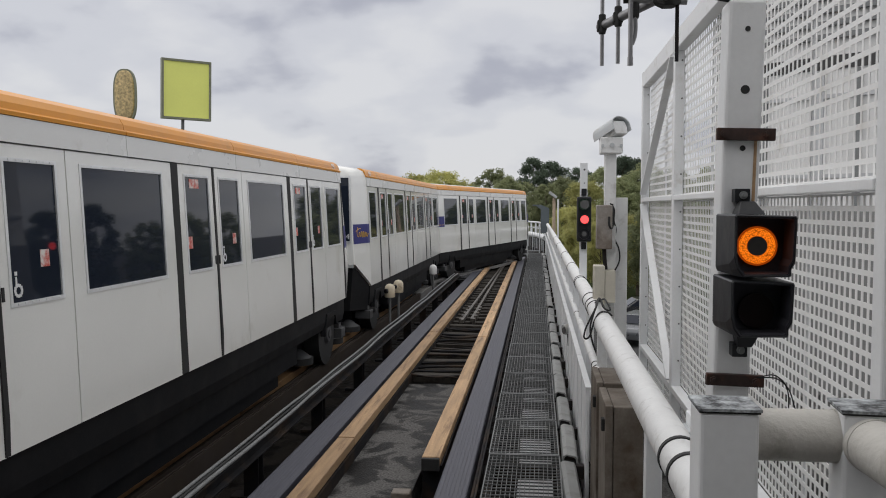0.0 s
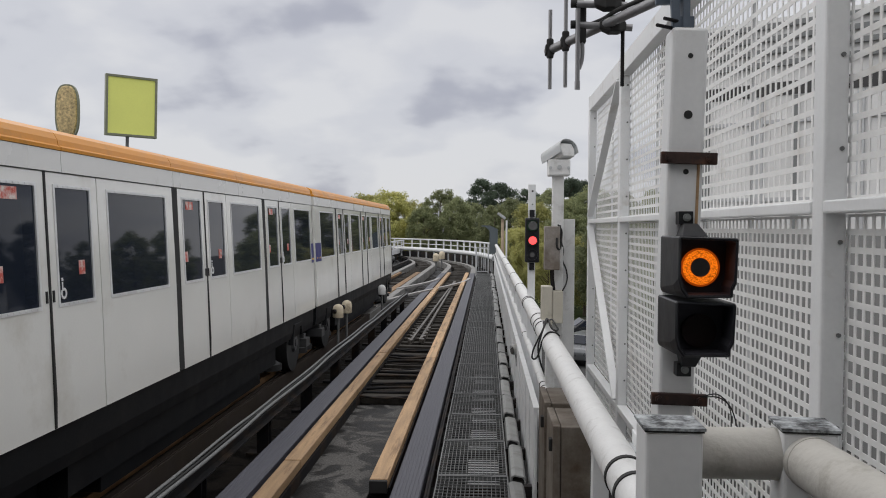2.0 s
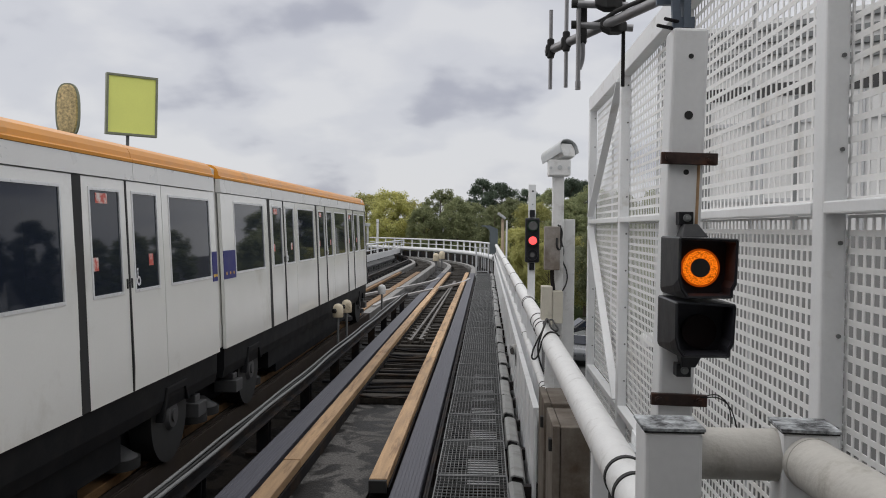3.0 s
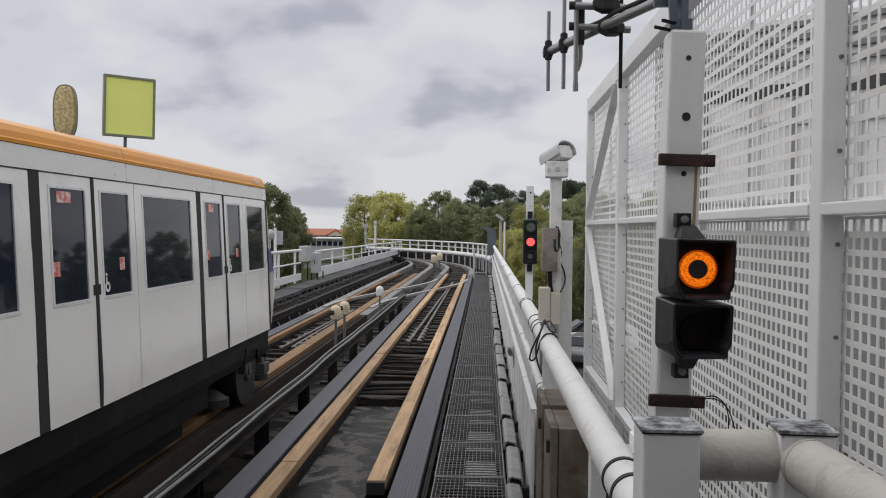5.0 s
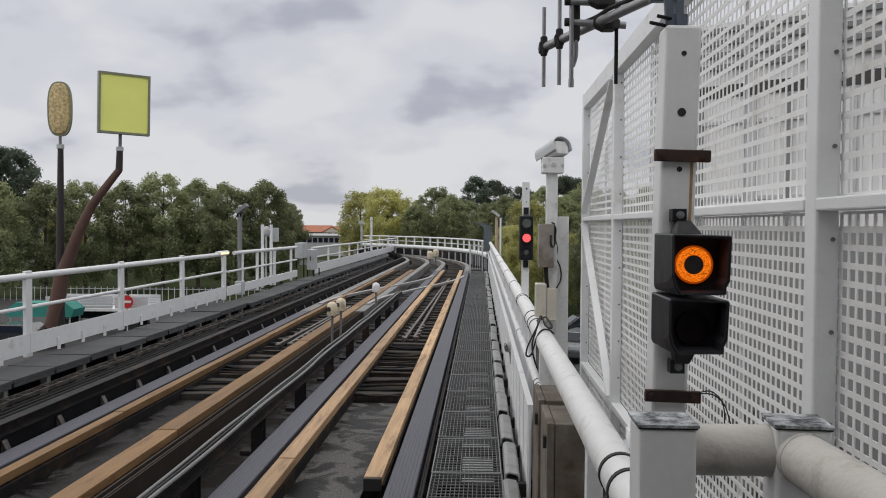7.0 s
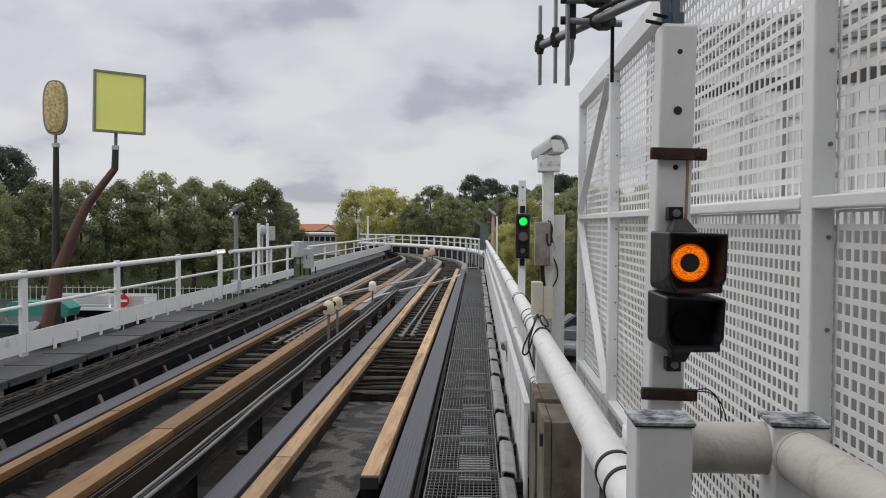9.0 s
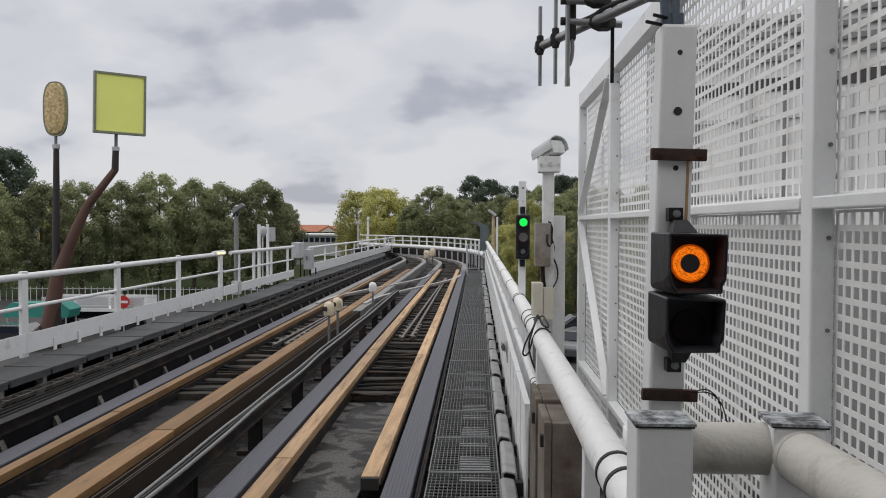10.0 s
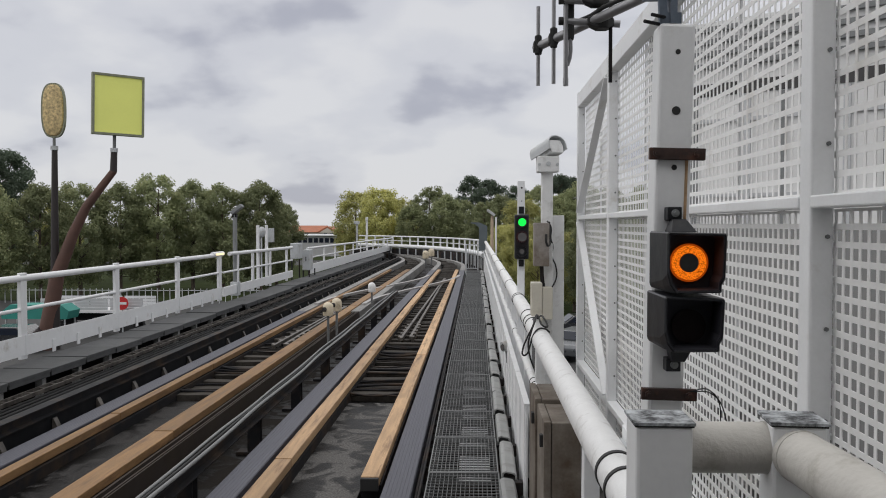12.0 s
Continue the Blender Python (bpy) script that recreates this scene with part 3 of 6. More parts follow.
def make_right_railing():
    r = thing("pipe_railing", "white painted pipe railing with plate parapet on the viaduct edge", "railing", "viaduct railings", "structure")
    bm = B()
    sweep(bm, circle(PIPE_O, PIPE_Z, 0.088, 28), 2.1, BEND)
    part("top_pipe", bm, OLDWHITE, r, "thick white top pipe, flaking", smooth=True)
    bm = B()
    sweep(bm, circle(PIPE_O - 0.03, 0.985, 0.040, 16), 7.4, BEND)
    part("middle_pipe", bm, OLDWHITE, r, smooth=True)
    bm = B()
    rod(bm, (0.545, 7.6, 0.62), (0.545, BEND, 0.62), 0.03, seg=10)
    part("lower_pipe", bm, OLDWHITE, r, smooth=True)
    s = 2.58
    while s < BEND - 1:
        if s > 7:
            bm = B()
            box2(bm, (0.475, s + 0.01, -0.5), (0.497, s + 1.74, 0.80))
            part("parapet_plate", bm, WHITE, r)
            bm = B()
            box2(bm, (0.458, s + 0.01, 0.80), (0.515, s + 1.74, 0.825))
            box2(bm, (0.462, s + 0.05, -0.3), (0.475, s + 0.13, 0.80))
            box2(bm, (0.462, s + 0.9, -0.3), (0.475, s + 0.95, 0.80))
            part("parapet_rib", bm, WHITE, r)
        if 5 < s < 7:
            s += 1.75
            continue
        bm = B()
        prism(bm, [(PIPE_O - 0.045, -0.5), (PIPE_O + 0.06, -0.5), (PIPE_O + 0.05, 1.42), (PIPE_O - 0.03, 1.42)], s + 0.02, s + 0.12)
        part("post", bm, WHITE, r, bevel=0.006)
        s += 1.75
    # dark cable clips round the top pipe
    for s in (3.5, 3.27, 8.6, 8.9, 9.4, 11.5, 11.7, 14.5, 18.0, 22.5, 27.0):
        bm = B()
        sweep(bm, circle(PIPE_O, PIPE_Z, 0.094, 28), s, s + 0.03)
        part("cable_clip", bm, RUBBER, r, "black cable clip", smooth=True)
    for s in (7.9, 8.1, 12.0):
        bm = B()
        sweep(bm, circle(PIPE_O - 0.03, 0.985, 0.045, 14), s, s + 0.02)
        part("cable_clip", bm, RUBBER, r, smooth=True)
    # the open railing round the bend
    c = thing("bend_railing", "white open railing round the outside of the bend", "railing", "viaduct railings", "structure")
    for z, rad in ((1.47, 0.06), (1.08, 0.03)):
        bm = B()
        sweep(bm, circle(PIPE_O, z, rad, 10), BEND + 1, END)
        part("rail_pipe", bm, WHITE, c, smooth=True)
    bm = B()
    sweep(bm, circle(PIPE_O - 0.1, 0.62, 0.16, 12), BEND + 1, END)
    part("kerb_pipe", bm, WHITE, c, "thick white kerb pipe", smooth=True)
    bm = B()
    sweep(bm, rect(0.44, 0.56, -0.42, 0.42), BEND + 1, END)
    part("kerb_wall", bm, DARKSTEEL, c, "dark recessed kerb wall")
    s = BEND + 1.5
    while s < END:
        bm = B()
        turn = Matrix.Rotation(heading(s), 3, "Z")
        box(bm, line(s, PIPE_O, 1.05), (0.1, 0.11, 0.86), turn)
        part("post", bm, WHITE, c)
        bm = B()
        box(bm, line(s, 0.40, 0.1), (0.07, 0.16, 0.7), turn)
        part("bracket", bm, GREYPAINT, c)
        s += 1.55


# ---- fence: tall wall of perforated sheet ----
FX = 1.2


def perforated(name, w, h, parent, m, py, hy, pz, hz):
    """A sheet in the y-z plane with square holes, 3 mm thick."""
    ny, nz = round(w / py), round(h / pz)
    hy, hz = hy * w / ny / py, hz * h / nz / pz
    py, pz = w / ny, h / nz
    my, mz = (py - hy) / 2, (pz - hz) / 2
    ys = [0] + [v for i in range(ny) for v in (my + i * py, my + i * py + hy)] + [w]
    zs = [0] + [v for i in range(nz) for v in (mz + i * pz, mz + i * pz + hz)] + [h]
    vs, fs, idx = [], [], {}
    T = 0.003
    for k, x in enumerate((0, T)):
        for i, y in enumerate(ys):
            for j, z in enumerate(zs):
                idx[k, i, j] = len(vs)
                vs.append((x, y, z))
    for i in range(len(ys) - 1):
        for j in range(len(zs) - 1):
            if i % 2 == 1 and j % 2 == 1:
                q = [(i, j), (i + 1, j), (i + 1, j + 1), (i, j + 1)]
                for a, b in zip(q, q[1:] + q[:1]):
                    fs.append((idx[0, a[0], a[1]], idx[0, b[0], b[1]], idx[1, b[0], b[1]], idx[1, a[0], a[1]]))
            else:
                fs.append((idx[0, i, j], idx[0, i, j + 1], idx[0, i + 1, j + 1], idx[0, i + 1, j]))
                fs.append((idx[1, i, j], idx[1, i + 1, j], idx[1, i + 1, j + 1], idx[1, i, j + 1]))
    me = bpy.data.meshes.new(name)
    me.from_pydata(vs, [], fs)
    me.materials.append(SHEETWHITE)
    ob = new(name, me)
    ob.parent = parent
    ob.matrix_basis = m
    return ob


def make_fence():
    f = thing("mesh_wall", "tall white wall of perforated metal sheet on steel posts", "fence", kind="structure")
    PW, PD = 2.113, 0.10
    X0, X1 = FX - 0.085, FX - 0.004
    ZB, ZM, ZT, ZTT = 1.03, 2.575, 3.80, 3.95
    posts = [9.16 - PW * i for i in range(6)]
    fine, wide = (0.0600, 0.0405, 0.0590, 0.0385), (0.0640, 0.0465, 0.0655, 0.0440)
    for i, y in enumerate(posts):
        bm = B()
        box2(bm, (X0, y, 0.40), (X1, y + PD, ZTT + 0.02))
        part("post", bm, WHITE, f, bevel=0.010)
        for z in [0.62 + 0.31 * k for k in range(11)]:
            if abs(z - ZM) < 0.07:
                continue
            bm = B()
            rod(bm, (FX - 0.028, y - 0.008, z), (FX - 0.028, y, z), 0.0075, seg=8)
            part("bolt", bm, GALV, f)
        if i == 0:
            continue
        for z0, z1, grid in ((0.44, ZB - 0.05, fine), (ZB, ZM, fine), (ZM + 0.045, ZT + 0.02, wide)):
            for half in (0, 1):
                w = PW / 2
                perforated("perforated_sheet", w - 0.002, z1 - z0 - 0.004, f, pose(FX, y + half * w + 0.001, z0 + 0.002), *grid)
        for z0, z1 in ((ZB - 0.05, ZB), (ZM, ZM + 0.043), (ZT, ZTT)):
            bm = B()
            box2(bm, (X0 - 0.003, y + PD + 0.004, z0), (X1, y + PW - 0.004, z1))
            part("rail", bm, WHITE, f, bevel=0.006)
        # flat strip behind the joint of two sheets
        bm = B()
        box2(bm, (FX + 0.006, y + PW / 2 - 0.008, 0.44), (FX + 0.02, y + PW / 2 + 0.022, ZT))
        part("stiffener", bm, WHITE, f)
    # two flat braces cross the end bay
    for za, zb in ((ZM - 0.03, ZB + 0.02), (ZM + 0.08, ZT - 0.02)):
        a, b = Vector((FX - 0.072, posts[0] - 0.03, za)), Vector((FX - 0.072, posts[1] + PD + 0.04, zb))
        d = b - a
        bm = B()
        box(bm, (a + b) / 2, (0.02, 0.07, d.length), d.to_track_quat("Z", "X").to_matrix())
        part("diagonal_brace", bm, WHITE, f, bevel=0.004)


def make_station_behind():
    """The station wall, an unseen roof and end walls added for shade, and the stair tower seen through the mesh."""
    bm = B()
    box2(bm, (3.9, -34, -4.4), (4.1, 2, 5.396))
    solo("station_wall", bm, LIGHTWALL, "pale grey station wall beside the platform", "wall", kind="structure")
    # unseen roof and end walls, added to darken faces turned to the station
    bm = B()
    box2(bm, (-9.4, -34, 5.4), (4.1, -1.6, 5.7))
    solo("unseen_shade_roof", bm, LIGHTWALL, "unseen pale roof added to shade faces turned to the station", "roof", kind="structure")
    bm = B()
    box2(bm, (-9.6, -34, GROUND), (-9.402, -4, 5.4))
    box2(bm, (-9.4, -34.2, GROUND), (4.1, -34.004, 5.4))
    solo("unseen_shade_walls", bm, LIGHTWALL, "unseen pale walls added to close off light behind the platform", "wall", kind="structure")
    # the stair tower stands askew beside the viaduct: local y runs along its face, local -x looks at the viaduct
    tower = thing("stair_tower", "pale clad stair tower with louvres and a dark window band", "tower", m=pose(5.05, 13.1, 0, 0, 0, 51))

    def strip(name, y0, y1, z0, z1, x0, x1, material, label=""):
        bm = B()
        box2(bm, (x0, y0, z0), (x1, y1, z1))
        return part(name, bm, material, tower, label)
    strip("wall", -2.4, 2.6, GROUND, 5.87, 0, 2.0, HALLWALL)
    strip("plinth", -2.4, 2.62, GROUND, 2.46, -0.14, -0.004, HALLGREY, "dull grey lower cladding")
    strip("window_band", -2.38, 2.58, 4.64, 4.85, -0.02, -0.004, DARKLENS, "dark window band")
    for k in range(4):
        strip("louvre", -2.38, 2.58, 5.10 + k * 0.20, 5.18 + k * 0.20, -0.09, -0.004, DARKGREY, "grey louvre")
    for z in (2.97, 4.2):
        strip("ledge", -2.38, 2.58, z, z + 0.06, -0.05, -0.004, GREYWHITE)
    for k, y in enumerate((2.3, 1.75, 0.85, 0.30, -0.65, -1.2, -2.0)):
        strip("pilaster", y - 0.05, y + 0.05, 2.48, 4.62, -0.055, -0.004, DARKGREY if k % 2 else GREYWHITE)


# ---- platform-end barrier and signals ----
def make_barrier():
    b = thing("platform_barrier", "white square posts and thick pipes closing the platform end", "barrier", kind="structure")
    for x, y, w, turn in ((0.385, 1.752, 0.116, 0.5), (0.664, 1.757, 0.108, 5)):
        rot = Matrix.Rotation(radians(-turn), 3, "Z")
        bm = B()
        box(bm, (x, y, 1.53), (w, w, 1.16), rot)
        part("post", bm, WHITE, b, bevel=0.008)
        bm = B()
        box(bm, (x, y, 2.1145), (w + 0.008, w + 0.008, 0.006), rot)
        part("post_cap", bm, FLAKED, b, "worn grey post cap with flaked paint")
        bm = B()
        box(bm, (x, y, 2.1095), (w + 0.003, w + 0.003, 0.004), rot)
        part("cap_seal", bm, RUBBER, b, "black sealant under the cap")
    bm = B()
    rod(bm, (0.40, 1.765, 2.050), (0.66, 1.765, 2.050), 0.0535, seg=40)
    part("cross_pipe", bm, CREAMWHITE, b, smooth=True)
    # the second pipe butts against the post and runs back along the platform
    a, d = Vector((0.659, 1.712, 2.049)), Vector((0.05, -1.0, 0.0)).normalized()
    bm = B()
    rod(bm, a, a + d * 1.5, 0.0535, seg=40)
    part("side_pipe", bm, CREAMWHITE, b, smooth=True)
    bm = B()
    rod(bm, a + d * 0.012, a + d * 0.022, 0.0548, seg=40)
    rod(bm, (0.606, 1.765, 2.050), (0.613, 1.765, 2.050), 0.0548, seg=40)
    part("weld_bead", bm, CREAMWHITE, b, "rough painted weld bead", smooth=True)


def loft(bm, rings):
    """Joins closed rings of points, with end caps."""
    vs = [[bm.verts.new(p) for p in r] for r in rings]
    n = len(rings[0])
    bm.faces.new(vs[0]), bm.faces.new(vs[-1][::-1])
    for a, b in zip(vs, vs[1:]):
        for i in range(n):
            bm.faces.new((a[i], b[i], b[(i + 1) % n], a[(i + 1) % n]))
    bmesh.ops.recalc_face_normals(bm, faces=bm.faces[:])


def make_platform_signal():
    base = pose(0.556, 2.45, 1.95, 0, 1.5, 0)
    pole = thing("signal_pole", "white square steel pole with rusty clamps and drilled holes", "pole", m=base)
    bm = B()
    box2(bm, (-0.052, 0, -1.09), (0.052, 0.10, 1.155))
    part("shaft", bm, WHITE, pole, bevel=0.010)
    for z, r in ((1.072, 0.0075), (0.902, 0.0125), (0.737, 0.008)):
        bm = B()
        rod(bm, (0.002, -0.0015, z), (0.002, 0.02, z), r, seg=16)
        part("drilled_hole", bm, RUBBER, pole, "dark drilled hole")
    for z in (0.775, 0.075):
        bm = B()
        box(bm, (0.006, -0.012, z), (0.16, 0.02, 0.034))
        clamp = part("clamp", bm, RUSTY, pole, "rusty dark steel clamp", bevel=0.002)
        for x in (-0.055, 0.062):
            bm = B()
            rod(bm, (x, -0.035, z), (x, 0.0, z), 0.006, seg=8)
            rod(bm, (x, -0.03, z), (x, -0.021, z), 0.011, seg=6)
            part("bolt", bm, RUSTY, clamp)
    bm = B()
    box2(bm, (0.033, -0.002, 0.50), (0.041, 0.004, 0.76))
    part("rust_streak", bm, RUSTSTREAK, pole, "thin brown rust streak")
    foot = Vector((0.556, 2.45, 1.95))
    sig = thing("platform_signal", "black two-lamp signal with a glowing amber ring", "signal", m=Matrix.Translation(foot))

    def here(bm):
        bmesh.ops.translate(bm, vec=-foot, verts=bm.verts[:])
        return bm
    YF, YL, YB = 2.19, 2.272, 2.43
    for z0, z1, zl, lit in ((2.341, 2.501, 2.417, True), (2.186, 2.331, 2.245, False)):
        XL, XR = (0.501, 0.656) if lit else (0.495, 0.652)
        # a deep box, open in front: the lens sits back inside the hood
        def outline(y, inset, chamfer):
            a, b, lo, hi = XL + inset, XR - inset, z0 + inset, z1 - inset
            return [(a + 0.004, y, hi), (b - 0.004, y, hi - 0.004), (b, y, hi - 0.010), (b - 0.004, y, lo + 0.036), (b - 0.013, y, lo + 0.020), (b - 0.013, y, lo + 0.003), (b - 0.018, y, lo), (a + chamfer * 0.45, y, lo - 0.001), (a + chamfer * 0.15, y, lo + chamfer * 0.4), (a, y, lo + chamfer), (a, y, hi - 0.004)]
        bm = B()
        loft(bm, [outline(YB, 0.004, 0.01), outline(YB - 0.015, 0.0, 0.012), outline(YF + 0.06, 0.0, 0.03), outline(YF + 0.004, 0.0, 0.05), outline(YF, 0.0025, 0.05), outline(YF + 0.001, 0.005, 0.046), outline(YL + 0.010, 0.006, 0.03)])
        hs = part("housing", here(bm), SIGNALBLACK, sig, "black hooded lamp housing")
        bm = B()
        loft(bm, [outline(YF + 0.003, 0.0055, 0.046), outline(YF + 0.0031, 0.0075, 0.046), outline(YL + 0.004, 0.0085, 0.03), outline(YL + 0.008, 0.0085, 0.03)])
        bm.faces.ensure_lookup_table()
        bmesh.ops.delete(bm, geom=[bm.faces[0]], context="FACES_ONLY")
        part("hood_lining", here(bm), SOOT, hs, "matt black hood lining")
        c = Vector((0.577, YL, zl))
        n = 48
        if lit:
            bm = B()
            ro, ri = 0.0480, 0.0250
            pts = []
            for rr, yy in ((ro, 0.002), (ro * 0.93, -0.006), (ri * 1.15, -0.006), (ri, 0.002)):
                pts.append([bm.verts.new((c.x + rr * math.cos(2 * math.pi * i / n), c.y + yy, c.z + rr * math.sin(2 * math.pi * i / n))) for i in range(n)])
            for a, b in zip(pts, pts[1:]):
                for i in range(n):
                    bm.faces.new((a[i], b[i], b[(i + 1) % n], a[(i + 1) % n]))
            bmesh.ops.recalc_face_normals(bm, faces=bm.faces[:])
            part("lamp_ring", here(bm), AMBER, hs, "glowing amber ring lens", smooth=True)
            bm = B()
            rod(bm, (c.x, c.y + 0.003, c.z), (c.x, c.y - 0.0005, c.z), 0.0520, seg=n)
            part("lens_rim", here(bm), AMBERDIM, hs, "dim amber rim of the lens")
            bm = B()
            rod(bm, (c.x, c.y + 0.004, c.z), (c.x, c.y - 0.004, c.z), 0.0252, seg=n)
            part("lamp_centre", here(bm), DARKLENS, hs, "black lamp centre")
        else:
            bm = B()
            rod(bm, (c.x, c.y + 0.003, c.z), (c.x, c.y - 0.002, c.z), 0.046, seg=n)
            part("dark_lens", here(bm), REDLENS, hs, "unlit dark red lens")
    for za, zb, zs in ((2.499, 2.536, 2.553), (2.191, 2.128, 2.117)):
        bm = B()
        loft(bm, [[(0.545, 2.345, za), (0.619, 2.345, za), (0.619, 2.425, za), (0.545, 2.425, za)], [(0.560, 2.385, zb), (0.598, 2.385, zb), (0.598, 2.43, zb), (0.560, 2.43, zb)]])
        part("mount_foot", here(bm), SIGNALBLACK, sig, bevel=0.003)
        bm = B()
        box2(bm, (0.549, 2.405, zs - 0.020), (0.590, 2.448, zs + 0.018))
        brk = part("bracket", here(bm), SIGNALBLACK, sig, bevel=0.002)
        bm = B()
        rod(bm, (0.571, 2.398, zs), (0.571, 2.405, zs), 0.011, seg=18)
        rod(bm, (0.571, 2.392, zs), (0.571, 2.398, zs), 0.006, seg=6)
        part("bolt", here(bm), DARKGREY, brk, "dull grey bolt with washer")
    # thin wires that hang from the lower clamp
    for k, (dx, dz) in enumerate(((0.08, -0.10), (0.06, -0.13))):
        cu = bpy.data.curves.new("wire", "CURVE")
        cu.dimensions, cu.bevel_depth = "3D", 0.0018
        sp = cu.splines.new("BEZIER")
        sp.bezier_points.add(2)
        for p, co in zip(sp.bezier_points, ((0.62, 2.43, 2.035), (0.66 + 0.3 * dx, 2.42, 2.03 + 0.01 * k), (0.66 + dx, 2.44, 2.03 + dz))):
            p.co, p.handle_left_type, p.handle_right_type = co, "AUTO", "AUTO"
        cu.materials.append(RUBBER)
        tagged(new("signal_wire", cu), "thin black wire hanging from the signal clamp", "wire", "signal wires")


make_ground()
make_viaduct()
make_tracks()
make_guide_bars()
make_switch()
make_right_walkway()
make_right_railing()
make_fence()
make_station_behind()
make_barrier()
make_platform_signal()
# ---- left side: walkway, railing and equipment ----
def make_left_side():
    w = thing("plate_walkway", "grey plate walkway on legs beside the far track", "walkway", kind="structure")
    bm = B()
    box2(bm, (-0.405, 0, -0.05), (0.405, 1.19, 0))
    box2(bm, (0.365, 0.02, -0.12), (0.40, 1.17, -0.05))
    me = finish(bm, "walkway_plate", GREYDECK, bevel=0.006)
    bm = B()
    box2(bm, (-0.06, -0.06, -0.62), (0.06, 0.06, -0.05))
    leg = finish(bm, "leg", DULLLEG)
    bm = B()
    box2(bm, (-0.1, -0.04, -0.13), (0.05, 0.04, -0.05))
    box2(bm, (-0.02, -0.03, -0.40), (0.75, 0.03, -0.36))
    rod(bm, (0.55, 0, -0.62), (0.55, 0, -0.36), 0.03, seg=10)
    arm = finish(bm, "bracket_arm", DARKSTEEL)
    for k in range(60):
        s = -4 + k * 1.22
        wide = 0.12 if 24 < s < 30 else 0.0
        for nm, mm, oo in (("walkway_plate", me, -7.24 + wide), ("leg", leg, -7.02), ("bracket_arm", arm, -6.95)):
            ob = new(nm, mm)
            ob.parent = w
            ob.matrix_basis = Matrix.Translation(line(s, oo, 0.2 + random.uniform(-0.012, 0.012))) @ pose(0, 0, 0, random.uniform(-0.4, 0.4), random.uniform(-0.6, 0.6), math.degrees(heading(s, oo)) + random.uniform(-0.5, 0.5))
    # black plate added to block light from the left under the walkway
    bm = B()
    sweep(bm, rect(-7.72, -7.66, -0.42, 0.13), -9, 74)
    part("back_plate", bm, BLACK, w, "black plate added to darken the space under the walkway")
    # two ladder-like cable trays under the plates
    for z in (0.0, -0.22):
        bm = B()
        for oo in (-6.72, -6.56):
            sweep(bm, rect(oo - 0.008, oo + 0.008, z - 0.03, z + 0.03), -9, 46)
        y = -4.0
        while y < 44:
            box2(bm, (-6.71, y, z - 0.012), (-6.57, y + 0.03, z + 0.012))
            y += 0.35
        part("cable_tray", bm, OILY, w, "dull grey cable tray")
    O = -7.8
    r = thing("pipe_railing", "white painted pipe railing with low kick plate", "railing", "viaduct railings", "structure")

    def pipe(nm, y0, y1, z0, z1, rad, label=""):
        bm = B()
        rod(bm, (O, y0, z0), (O, y1, z1), rad, seg=16)
        part(nm, bm, WHITE, r, label, smooth=True)
    pipe("top_pipe", -5, 25.2, 1.60, 1.60, 0.058)
    pipe("top_pipe", 26.0, 35.0, 1.60, 1.55, 0.06)
    pipe("top_pipe", 38.2, 77.5, 1.42, 1.28, 0.055)
    pipe("middle_pipe", -5, 25.2, 1.06, 1.06, 0.034)
    pipe("middle_pipe", 25.4, 35.0, 1.04, 1.02, 0.034)
    pipe("middle_pipe", 38.2, 77.5, 0.98, 0.86, 0.034)
    ys = [6.7, 10.3, 13.97, 17.71, 21.41, 24.96, 26.9, 28.75, 31.2, 33.95, 39.0, 42.4, 45.8, 49.2, 52.6, 56.0, 59.4, 62.8, 66.2, 69.6, 73.0, 76.4]
    for k, y in enumerate(ys):
        top = 1.62 if y < 36 else 1.46 - (y - 38) * 0.0035
        bm = B()
        hw = 0.10 if y < 22 else (0.14 if y < 26 else 0.085)
        box2(bm, (O - 0.035, y - hw, 0.2), (O + 0.035, y + hw, top + (0.07 if y < 26 else 0)))
        part("post", bm, WHITE, r, bevel=0.012)
    edges = [-5, 10.3, 13.97, 17.71, 21.41, 24.96]
    for a, b in zip(edges, edges[1:]):
        bm = B()
        box2(bm, (O + 0.04, a + 0.01, 0.27), (O + 0.052, b - 0.01, 0.615))
        part("kick_plate", bm, WHITE, r)
        for f in (0.25, 0.5, 0.75):
            bm = B()
            y = a + (b - a) * f
            box2(bm, (O + 0.055, y - 0.05, 0.2), (O + 0.075, y + 0.05, 0.42))
            part("plate_stay", bm, WHITE, r)
    for a, b, z0, z1 in ((25.3, 35.0, 0.3, 0.58), (38.5, 50.0, 0.2, 0.66), (50.02, 62, 0.2, 0.66), (62.02, 77.5, 0.2, 0.64)):
        bm = B()
        box2(bm, (O - 0.02, a, z0), (O + 0.03, b, z1))
        part("kick_plate", bm, WHITE, r)
    tube = thing("handrail_light", "tubular light fixed on the handrail, glowing warm", "light")
    bm = B()
    rod(bm, (O, 24.3, 1.63), (O, 25.3, 1.63), 0.075, seg=14)
    part("housing", bm, WHITE, tube, smooth=True)
    bm = B()
    box2(bm, (O + 0.055, 24.45, 1.60), (O + 0.085, 25.2, 1.66))
    part("diffuser", bm, WARMTUBE, tube, "warm glowing diffuser")
    lamp = thing("lamp_post", "grey metal lamp post with a tilted floodlight", "lamp post", "lamp posts")
    bm = B()
    rod(bm, (-7.86, 26.85, 0.2), (-7.86, 26.85, 2.85), 0.075, seg=12)
    part("pole", bm, DARKGREY, lamp, smooth=True)
    bm = B()
